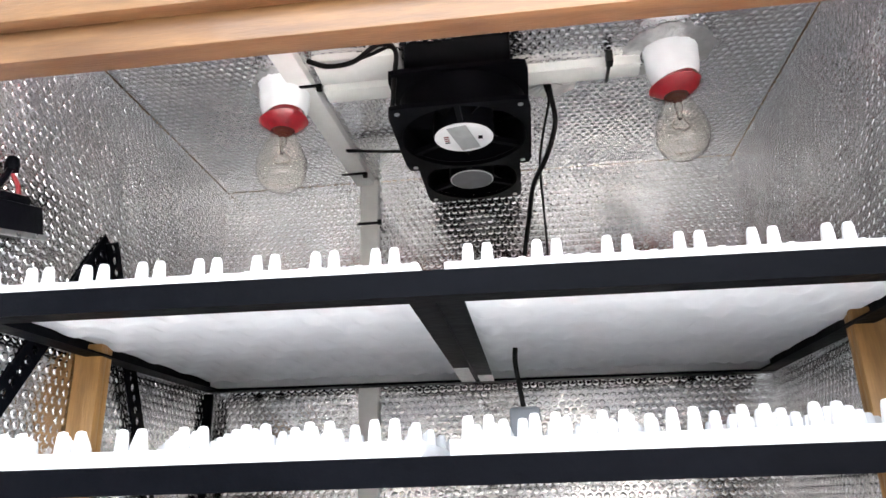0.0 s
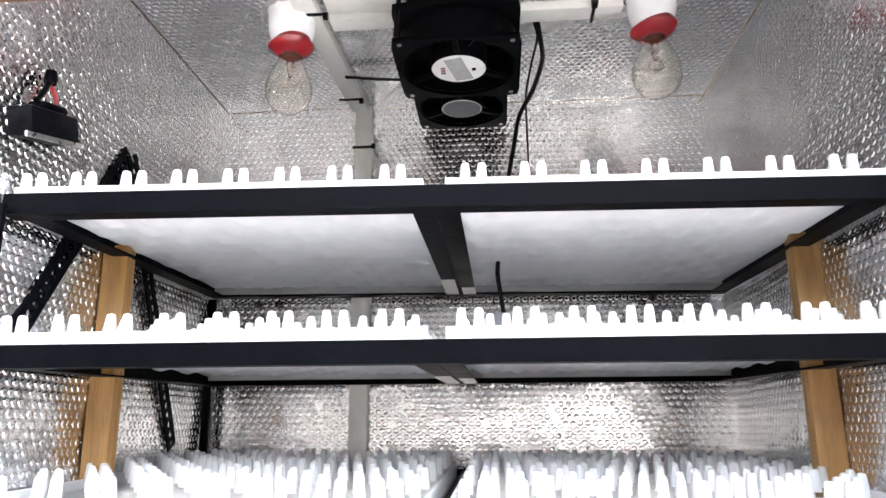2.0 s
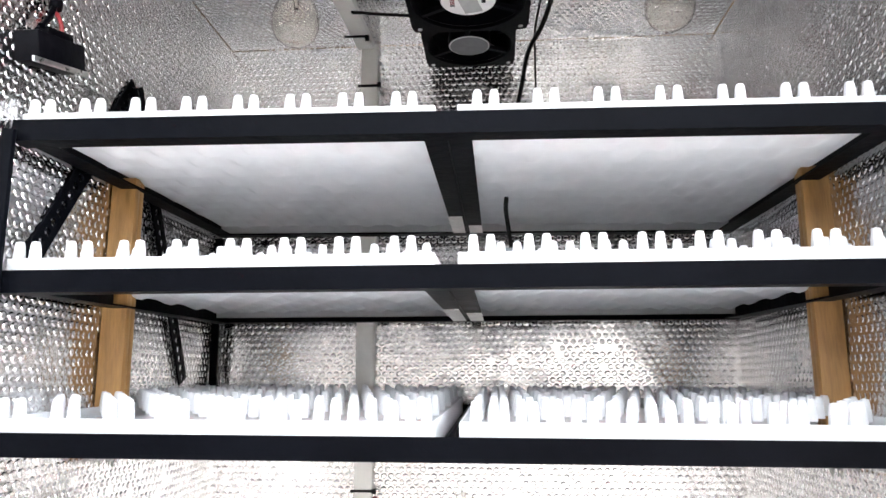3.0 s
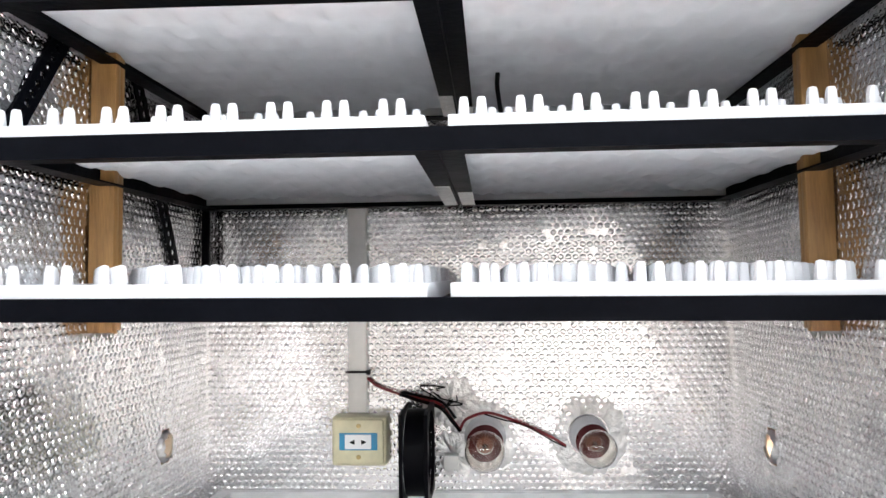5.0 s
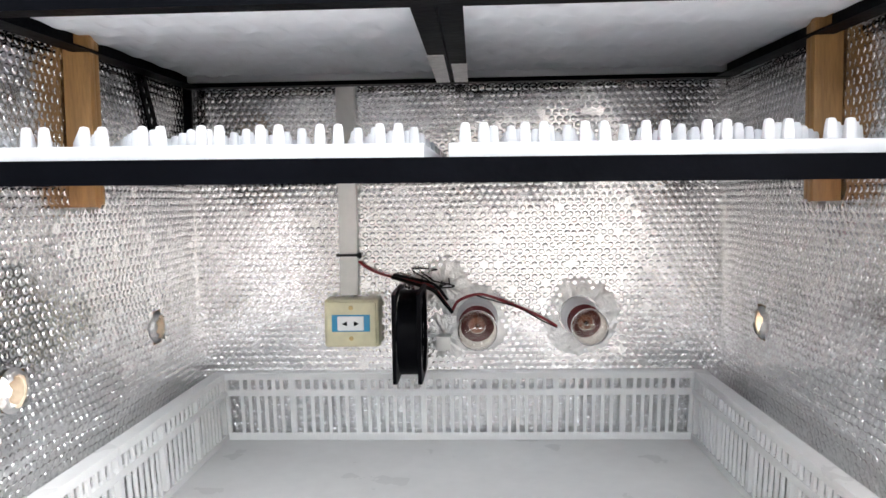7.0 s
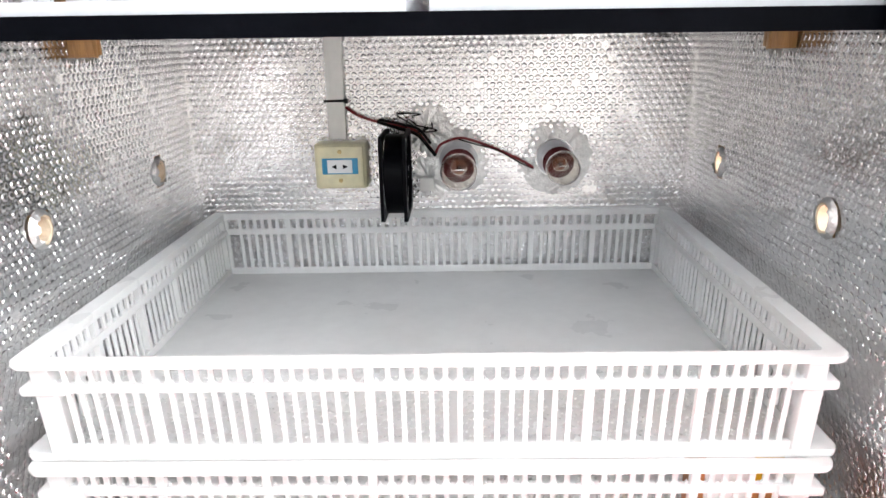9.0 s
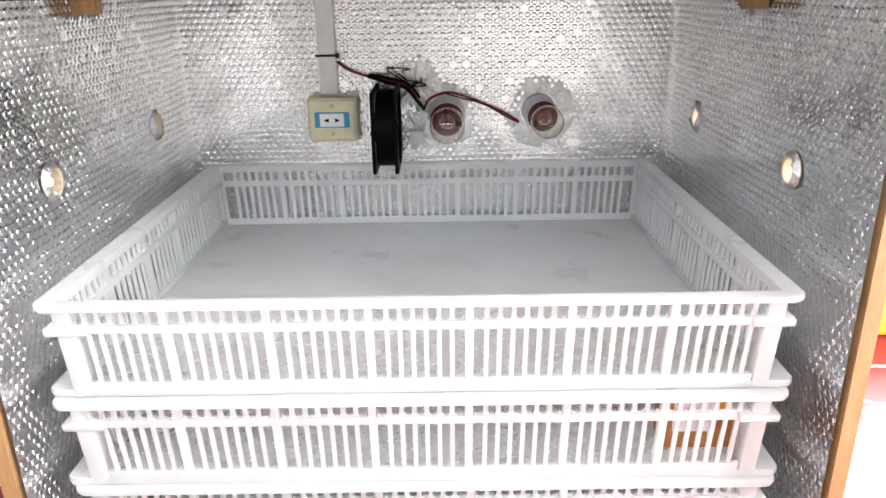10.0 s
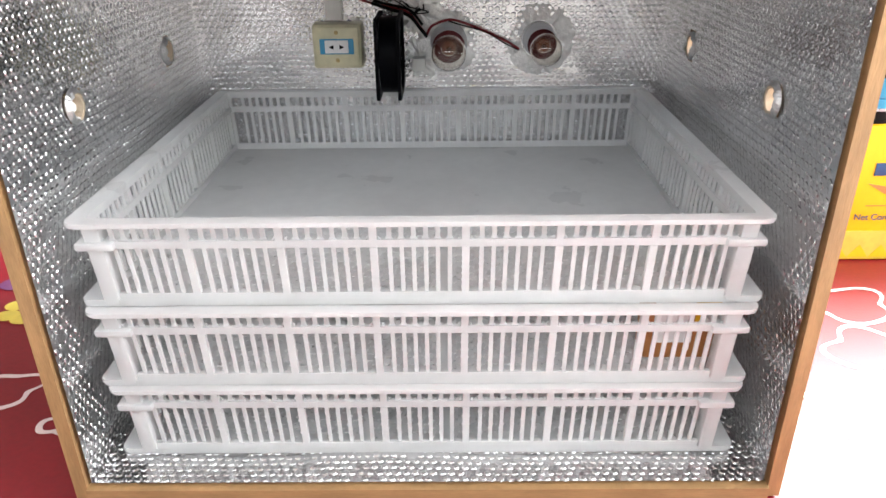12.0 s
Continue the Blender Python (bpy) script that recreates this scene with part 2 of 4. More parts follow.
def plate(lo_u, hi_u, lo_v, hi_v, holes, r, t):
    """A board in u, v with round holes bored through its thickness."""
    bm = bmesh.new()
    q = r * 1.5
    us = sorted({lo_u, hi_u, *[h[0] + s * q for h in holes for s in (-1, 1)]})
    vs = sorted({lo_v, hi_v, *[h[1] + s * q for h in holes for s in (-1, 1)]})
    for w, flip in ((0.0, False), (t, True)):
        for a, b in zip(us, us[1:]):
            for c, d in zip(vs, vs[1:]):
                hole = [h for h in holes if a < h[0] < b and c < h[1] < d]
                if not hole:
                    bm.faces.new([bm.verts.new((x, y, w)) for x, y in ((a, c), (b, c), (b, d), (a, d))])
                    continue
                hu, hv = hole[0]
                inner, outer = [], []
                for k in range(24):
                    an = 2 * math.pi * k / 24 + math.pi / 4
                    cu, cv = math.cos(an), math.sin(an)
                    m = max(abs(cu), abs(cv))
                    inner.append(bm.verts.new((hu + r * cu, hv + r * cv, w)))
                    outer.append(bm.verts.new((hu + (b - a) / 2 * cu / m, hv + (d - c) / 2 * cv / m, w)))
                for k in range(24):
                    j = (k + 1) % 24
                    bm.faces.new((inner[k], inner[j], outer[j], outer[k]))
    for hu, hv in holes:
        for k in range(24):
            a0, a1 = 2 * math.pi * k / 24 + math.pi / 4, 2 * math.pi * (k + 1) / 24 + math.pi / 4
            bm.faces.new([bm.verts.new((hu + r * math.cos(a), hv + r * math.sin(a), w)) for a, w in ((a0, 0), (a1, 0), (a1, t), (a0, t))])
    for a, b, c, d in ((lo_u, lo_v, hi_u, lo_v), (hi_u, lo_v, hi_u, hi_v), (hi_u, hi_v, lo_u, hi_v), (lo_u, hi_v, lo_u, lo_v)):
        bm.faces.new([bm.verts.new(p) for p in ((a, b, 0), (c, d, 0), (c, d, t), (a, b, t))])
    bmesh.ops.remove_doubles(bm, verts=bm.verts, dist=1e-5)
    return bm


SIDE = Matrix(((0, 0, 1, 0), (1, 0, 0, 0), (0, 1, 0, 0), (0, 0, 0, 1)))   # u, v, w -> y, z, x
for s in (-1, 1):
    p = part("side_panel", plate(YF - 0.004, YB + FT, ZF - FT - PT, ZC + FT, HOLES, HR, PT), PLY, cab, "bare plywood side with two bored air holes", False)
    p.matrix_basis = Matrix.Translation((XW + FT if s > 0 else -XW - FT - PT, 0, 0)) @ SIDE
part("back_panel", boxes((-XW - FT - PT, XW + FT + PT, YB + FT, YB + FT + PT, ZF - FT - PT, ZC + FT)), PLY, cab, smooth=False)
part("top_panel", boxes((-XW - FT - PT, XW + FT + PT, YF - 0.004, YB + FT + PT, ZC + FT, ZC + FT + PT)), PLY, cab, smooth=False)
part("bottom_panel", boxes((-XW - FT, XW + FT, YF - 0.008, YB + FT, ZF - FT - PT, ZF - FT)), PLY, cab, smooth=False)
part("header_rail", boxes((-XW - 0.019, XW + 0.019, -0.052, -0.030, 1.02, 1.055), bevel=0.0016), RAIL, cab, "pale varnished wooden rail over the opening")
part("header_lip", boxes((-XW - 0.019, XW + 0.019, -0.066, -0.052, 1.046, 1.072), bevel=0.002), RAIL, cab)
part("header_strip", boxes((-XW - 0.019, 0.125, -0.064, -0.048, 1.0725, 1.095), bevel=0.0016), PALE, cab, "pale raw wooden strip")
part("header_board", boxes((-XW - 0.019, XW + 0.019, -0.048, -0.030, 1.0555, ZC + 0.019)), BROWN, cab, "reddish brown wooden board")

# bubble foil: domes in staggered rows on a slightly slack sheet


def foil_lining(lo_u, hi_u, lo_v, hi_v, m, holes=(), pitch=0.0106, seed=1, label="", puff=1.0):
    rng = np.random.default_rng(seed)
    ph = rng.uniform(0, 6.28, 8)

    def slack(u, v):
        return (0.0016 * np.sin(9 * u + ph[0]) * np.sin(7 * v + ph[1]) + 0.001 * np.sin(23 * u + 11 * v + ph[2])
                + 0.0007 * np.sin(41 * v - 17 * u + ph[3]) + 0.0005 * np.sin(88 * u + 61 * v + ph[4]))
    verts, faces = [], []
    nu, nv = int((hi_u - lo_u) / 0.011), int((hi_v - lo_v) / 0.011)
    gu, gv = np.linspace(lo_u, hi_u, nu + 1), np.linspace(lo_v, hi_v, nv + 1)
    U, V = np.meshgrid(gu, gv, indexing="ij")
    edge = np.clip(np.minimum.reduce([U - lo_u, hi_u - U, V - lo_v, hi_v - V]) / 0.03, 0, 1)
    base = np.stack([U, V, np.maximum(slack(U, V) * edge + 0.001, -0.002)], -1).reshape(-1, 3)
    verts.append(base)
    for i in range(nu):
        for j in range(nv):
            cu, cv = (gu[i] + gu[i + 1]) / 2, (gv[j] + gv[j + 1]) / 2
            if all((cu - h[0]) ** 2 + (cv - h[1]) ** 2 > (HR + 0.004) ** 2 for h in holes):
                a = i * (nv + 1) + j
                faces.append((a, a + nv + 1, a + nv + 2, a + 1))
    n0 = len(base)
    k = 8
    ang = np.linspace(0, 2 * np.pi, k, endpoint=False)
    rows = int((hi_v - lo_v) / (pitch * 0.866))
    for r in range(rows):
        v = lo_v + pitch * 0.5 + r * pitch * 0.866
        us = np.arange(lo_u + pitch * (0.55 if r % 2 else 1.05), hi_u - pitch * 0.5, pitch)
        for u in us:
            if any((u - h[0]) ** 2 + (v - h[1]) ** 2 < (HR + 0.008) ** 2 for h in holes):
                continue
            full = rng.random()
            if full < 0.03:
                continue
            h = 0.0015 * puff * (0.55 + 0.45 * rng.random())
            rad = pitch * (0.47 + 0.03 * rng.random())
            du, dv = rng.normal(0, 0.00035, 2)
            e = min(1, max(0, min(u - lo_u, hi_u - u, v - lo_v, hi_v - v)) / 0.03)
            z = max(float(slack(u, v)) * e + 0.001, -0.002)
            ring0 = np.stack([u + rad * np.cos(ang), v + rad * np.sin(ang), np.full(k, z - 0.0008)], -1)
            ring1 = np.stack([u + du + rad * 0.76 * np.cos(ang), v + dv + rad * 0.76 * np.sin(ang), z + h * 0.92 + rng.normal(0, 0.00008, k)], -1)
            ring2 = np.stack([u + du * 2 + rad * 0.5 * np.cos(ang), v + dv * 2 + rad * 0.5 * np.sin(ang), z + h + rng.normal(0, 0.00003, k)], -1)
            top = np.array([[u + du * 2, v + dv * 2, z + h * (0.8 if full < 0.2 else 1.0)]])
            if full > 0.94:
                ring1[:, 2] = z + (ring1[:, 2] - z) * 0.3
                ring2[:, 2], top[0, 2] = z + 0.0003, z + 0.0002
            verts += [ring0, ring1, ring2, top]
            for i in range(k):
                j = (i + 1) % k
                faces.append((n0 + i, n0 + j, n0 + k + j, n0 + k + i))
                faces.append((n0 + k + i, n0 + k + j, n0 + 2 * k + j, n0 + 2 * k + i))
                faces.append((n0 + 2 * k + i, n0 + 2 * k + j, n0 + 3 * k))
            n0 += 3 * k + 1
    me = bpy.data.meshes.new("foil_lining")
    me.from_pydata(np.concatenate(verts).tolist(), [], faces)
    me.materials.append(FOIL)
    me.polygons.foreach_set("use_smooth", [True] * len(me.polygons))
    me.update()
    ob = new("foil_lining", me)
    ob.parent, ob.matrix_basis = cab, m
    return tagged(ob, label)


FL = "silver bubble foil insulation"
foil_lining(-XW + 0.001, XW - 0.001, ZF, ZC, Matrix(((1, 0, 0, 0), (0, 0, -1, YB), (0, 1, 0, 0), (0, 0, 0, 1))), seed=1, label=FL)
foil_lining(YF, YB, ZF, ZC, Matrix(((0, 0, 1, -XW), (1, 0, 0, 0), (0, 1, 0, 0), (0, 0, 0, 1))), HOLES, seed=2, label=FL, puff=0.7)
foil_lining(YF, YB, ZF, ZC, Matrix(((0, 0, -1, XW), (1, 0, 0, 0), (0, 1, 0, 0), (0, 0, 0, 1))), HOLES, seed=3, label=FL, puff=0.5)
foil_lining(-XW + 0.002, XW - 0.002, 0.0, YB - 0.002, Matrix(((1, 0, 0, 0), (0, 1, 0, 0), (0, 0, -1, ZC), (0, 0, 0, 1))), seed=4, label=FL, puff=0.7)
foil_lining(-XW, XW, YF, YB, Matrix(((1, 0, 0, 0), (0, 1, 0, 0), (0, 0, 1, ZF), (0, 0, 0, 1))), seed=5, label=FL)

# torn foil collars round the air holes
for s in (-1, 1):
    for hy, hz in HOLES:
        rng = random.Random(int(hy * 1000) + s)
        bm = bmesh.new()
        n = 22
        inner = [bm.verts.new((s * (XW - 0.004 - rng.uniform(0, 0.005)), hy + (HR - rng.uniform(0, 0.003)) * math.cos(a), hz + (HR + 0.002 - rng.uniform(0, 0.004)) * math.sin(a))) for a in np.linspace(0, 6.283, n, endpoint=False)]
        mid = [bm.verts.new((s * (XW - 0.0035 - rng.uniform(0, 0.001)), hy + (HR + 0.003) * math.cos(a), hz + (HR + 0.003) * math.sin(a))) for a in np.linspace(0, 6.283, n, endpoint=False)]
        outer = [bm.verts.new((s * (XW - 0.0005), hy + (HR + 0.0055) * math.cos(a), hz + (HR + 0.0055) * math.sin(a))) for a in np.linspace(0, 6.283, n, endpoint=False)]
        for i in range(n):
            j = (i + 1) % n
            bm.faces.new((inner[i], inner[j], mid[j], mid[i]))
            bm.faces.new((mid[i], mid[j], outer[j], outer[i]))
        part("torn_foil_edge", bm, FOIL_TORN, cab, "torn crinkled foil round an air hole")

# hole liners: bored plywood edge with the light on it put into a paler colour
LIT_HOLE_WOOD = material("lit_bored_wood", (0.66, 0.54, 0.4), 0.7, 0, 0.2, 60, 0.3, 160)
for s in (-1, 1):
    for hy, hz in HOLES:
        rng = random.Random(int(hy * 700) + s)
        bm = bmesh.new()
        n = 26
        rings = [[bm.verts.new((s * (XW + w), hy + (r + rng.uniform(-0.0006, 0.0006)) * math.cos(a), hz + (r * 1.08 + rng.uniform(-0.0006, 0.0006)) * math.sin(a)))
                  for a in np.linspace(0, 6.28319, n, endpoint=False)] for r, w in ((0.0152, -0.0045), (0.0118, -0.0038), (0.0112, 0.012), (0.0148, 0.013))]
        for a, b in zip(rings, rings[1:]):
            for k in range(n):
                bm.faces.new((a[k], a[(k + 1) % n], b[(k + 1) % n], b[k]))
        part("hole_edge", bm, LIT_HOLE_WOOD, cab, "raw wood edge of a bored air hole, coloured as lit")

# wooden bearer posts on the side walls
for s in (-1, 1):
    po = thing("wooden_post", "brown wooden bearer post fixed to the foil-lined wall", "post", s * (XW - 0.016), 0.225, 0.5595 if s < 0 else 0.5545, "bearer posts")
    part("post", boxes((-0.0145, 0.0135, -0.02, -0.0085, 0, 0.305) if s < 0 else (-0.0135, 0.0145, -0.02, -0.0085, 0, 0.305), bevel=0.0012), POST, po)
    part("batten", boxes((-0.0145, 0.0125, -0.008, 0.002, 0.003, 0.305) if s < 0 else (-0.0125, 0.0145, -0.008, 0.002, 0.003, 0.305), bevel=0.0012), POST, po)

for s, z0 in ((-1, 0.5595), (1, 0.5545)):
    rng = random.Random(40 + s)
    bm = bmesh.new()
    for k in range(14):
        x = s * (XW - 0.002 - 0.0285 * k / 13)
        w, dz = 0.0016, rng.uniform(0.004, 0.011)
        bm.faces.new([bm.verts.new(q) for q in ((x - w, 0.2042, z0 + 0.001), (x + w, 0.2042, z0 + 0.001), (x + rng.uniform(-0.003, 0.003), 0.2042 - rng.uniform(0.001, 0.004), z0 - dz))])
    bmesh.ops.solidify(bm, geom=bm.faces[:], thickness=0.0004)
    part("torn_foil_edge", bm, FOIL_TORN, cab, "torn foil fringe under a post", False)

# ---- rack of three tiers ----
rack = thing("tilting_rack", "black steel angle rack with three tiers for egg trays", "rack", 0, 0, 0)
TIERS = (0.8445, 0.7125, 0.5755)
YA, YE = 0.03, 0.505
PITCH = {TIERS[0]: 0.9, TIERS[1]: 1.4, TIERS[2]: 1.4}      # each tier is tipped back-up
ROLL = {TIERS[0]: 0.6, TIERS[1]: 0.1, TIERS[2]: 0.45}      # each tier hangs a little askew
for z in TIERS:
    fz, tilt = z + 0.0195, Matrix.Translation((0, YA, z)) @ pose(0, 0, 0, PITCH[z], ROLL[z], 0) @ Matrix.Translation((0, -YA, -z))
    part("front_rail", boxes((-0.386, 0.386, YA, YA + 0.002, z, fz), (-0.386, 0.386, YA + 0.002, YA + 0.022, z, z + 0.002)), STEEL, rack, smooth=False, at=tilt)
    part("back_rail", boxes((-0.378, 0.378, YE - 0.002, YE, z, fz), (-0.378, 0.378, YE - 0.022, YE - 0.002, z, z + 0.002)), STEEL, rack, smooth=False, at=tilt)
    for s in (-1, 1):
        xs = sorted((s * 0.378, s * 0.376))
        xf = sorted((s * 0.376, s * 0.356))
        part("side_rail", boxes((*xs, YA + 0.0025, YE - 0.0025, z + 0.0005, fz), (*xf, YA + 0.0225, YE - 0.0225, z + 0.0005, z + 0.0025)), STEEL, rack, smooth=False, at=tilt)
        part("middle_rail", boxes((*sorted((s * 0.0008, s * 0.0028)), YA + 0.0025, YE - 0.0025, z + 0.001, fz - 0.002), (*sorted((s * 0.0028, s * 0.021)), YA + 0.0225, YE - 0.0225, z + 0.001, z + 0.003)), STEEL, rack, smooth=False, at=tilt)
for s in (-1, 1):
    for y0, z0 in ((YA - 0.012, 0.572), (YE + 0.004, 0.59)):
        if s < 0 or y0 < 0.1:
            part("upright", boxes((*sorted((s * 0.388, s * 0.376)), y0, y0 + 0.006, z0, 0.856), bevel=0.0008), STEEL, rack)


# thin silver strips along the rear underside of the upper two middle rails
for z, y_from in ((TIERS[0], 0.40), (TIERS[1], 0.30)):
    tilt = Matrix.Translation((0, YA, z)) @ pose(0, 0, 0, PITCH[z], ROLL[z], 0) @ Matrix.Translation((0, -YA, -z))
    for s in (-1, 1):
        part("silver_strip", boxes((*sorted((s * 0.0032, s * 0.0215)), y_from + 0.03 * s, YE - 0.024, z - 0.0002, z + 0.0006)), FOIL_TORN, rack, "crinkled silver strip under the rail", False, tilt)


def strap(y0, z0, y1, z1, x):
    """A perforated steel strap between two points beside a wall."""
    d = Vector((0, y1 - y0, z1 - z0))
    L = d.length
    bm = bmesh.new()
    n = int(L / 0.013)
    w, hr = 0.012, 0.0045
    for i in range(n):
        c = (i + 0.5) * L / n
        inner, outer = [], []
        for k in range(12):
            an = 2 * math.pi * k / 12 + math.pi / 12
            cu, cv = math.cos(an), math.sin(an)
            m = max(abs(cu), abs(cv))
            for t in (0, 0.002):
                inner.append(bm.verts.new((c + hr * cu, hr * cv, t)))
                outer.append(bm.verts.new((c + L / n / 2 * cu / m, w * cv / m, t)))
        for k in range(12):
            a, b = 2 * k, 2 * ((k + 1) % 12)
            bm.faces.new((inner[a], inner[b], outer[b], outer[a]))
            bm.faces.new((inner[a + 1], outer[a + 1], outer[b + 1], inner[b + 1]))
            bm.faces.new((inner[a], inner[a + 1], inner[b + 1], inner[b]))
            bm.faces.new((outer[a], outer[b], outer[b + 1], outer[a + 1]))
    u = d.normalized()
    v = Vector((1, 0, 0)).cross(u)
    bmesh.ops.remove_doubles(bm, verts=bm.verts, dist=1e-4)
    bm.transform(Matrix.Translation((x, y0, z0)) @ Matrix((u, v, (1, 0, 0))).transposed().to_4x4())
    return bm


part("perforated_strap", strap(0.235, 0.985, 0.06, 0.73, -0.3875), STEEL, rack, "black perforated steel strap")
part("perforated_strap", strap(0.235, 0.985, 0.41, 0.64, -0.3845), STEEL, rack, "black perforated steel strap")

# ---- egg trays ----


def peg_mesh():
    bm = bmesh.new()
    rings = []
    for w, d, h in ((0.0052, 0.0048, 0), (0.0045, 0.0042, 0.010), (0.0038, 0.0036, 0.0172), (0.003, 0.0028, 0.0197), (0.0, 0.0, 0.0205)):
        if w == 0:
            rings.append([bm.verts.new((0, 0, h))])
        else:
            rings.append([bm.verts.new((w * math.copysign(abs(math.cos(a)) ** 0.7, math.cos(a)), d * math.copysign(abs(math.sin(a)) ** 0.7, math.sin(a)), h)) for a in np.linspace(0, 6.28319, 10, endpoint=False)])
    for a, b in zip(rings, rings[1:]):
        for i in range(10):
            j = (i + 1) % 10
            bm.faces.new((a[i], a[j], b[j], b[i]) if len(b) > 1 else (a[i], a[j], b[0]))
    return finish(bm, "peg", TRAY, True)


PEG = peg_mesh()


def egg_tray(pitch, n, x_first):
    """Moulded setter tray: rimmed sheet with dimpled cells and pairs of tall pegs."""
    tr = thing("egg_tray", "white plastic egg setter tray with tall pegs, empty", "egg tray", group="egg trays on the rack")
    w, d = 0.186, 0.232
    bm = bmesh.new()
    nx, ny = 64, 80
    rows = []
    for i in range(nx + 1):
        col = []
        for j in range(ny + 1):
            x, y = -w + 2 * w * i / nx, -d + 2 * d * j / ny
            cell = math.cos(2 * math.pi * x / 0.0465) * math.cos(2 * math.pi * y / 0.0775)
            e = min(w - abs(x), d - abs(y))
            z = 0.010 + (-0.0055 * max(0.0, cell) if e > 0.01 else 0.004)
            col.append(bm.verts.new((x, y, z)))
        rows.append(col)
    for i in range(nx):
        for j in range(ny):
            bm.faces.new((rows[i][j], rows[i + 1][j], rows[i + 1][j + 1], rows[i][j + 1]))
    part("tray_sheet", bm, TRAY, tr)
    rim = boxes((-w, w, -d, -d + 0.003, 0.001, 0.0235), (-w, w, d - 0.003, d, 0.001, 0.0235), (-w, -w + 0.003, -d + 0.003, d - 0.003, 0.001, 0.0235), (w - 0.003, w, -d + 0.003, d - 0.003, 0.001, 0.0235), bevel=0.001)
    part("tray_rim", rim, TRAY, tr)
    for r in range(12):
        y = -d + 0.010 + r * 0.0402
        for c in range(n):
            x0 = x_first + c * pitch + (0.0 if r % 2 == 0 else pitch / 2)
            for sx in (-0.0073, 0.0073):
                if abs(x0 + sx) > w - 0.003:
                    continue
                ob = new("peg", PEG)
                ob.parent = tr
                ob.location = (x0 + sx, y, 0.0195)
    return tr


LIFT = {TIERS[0]: 0.0045, TIERS[1]: 0.0072, TIERS[2]: 0.0072}


def place(z, x):
    return Matrix.Translation((0, YA, z)) @ pose(0, 0, 0, PITCH[z], ROLL[z], 0) @ Matrix.Translation((x, (YE - YA) / 2 + 0.002, LIFT[z]))


left, right_top, right_low = egg_tray(0.0475, 8, -0.1745), egg_tray(0.0522, 7, -0.1615), egg_tray(0.0466, 8, -0.1660)
left.matrix_basis, right_top.matrix_basis, right_low.matrix_basis = place(TIERS[0], -0.1965), place(TIERS[0], 0.1945), place(TIERS[1], 0.1945)
copy_thing(left, place(TIERS[1], -0.1965))
copy_thing(left, place(TIERS[2], -0.1965))
copy_thing(right_low, place(TIERS[2], 0.1945))

# ---- hatching crates ----


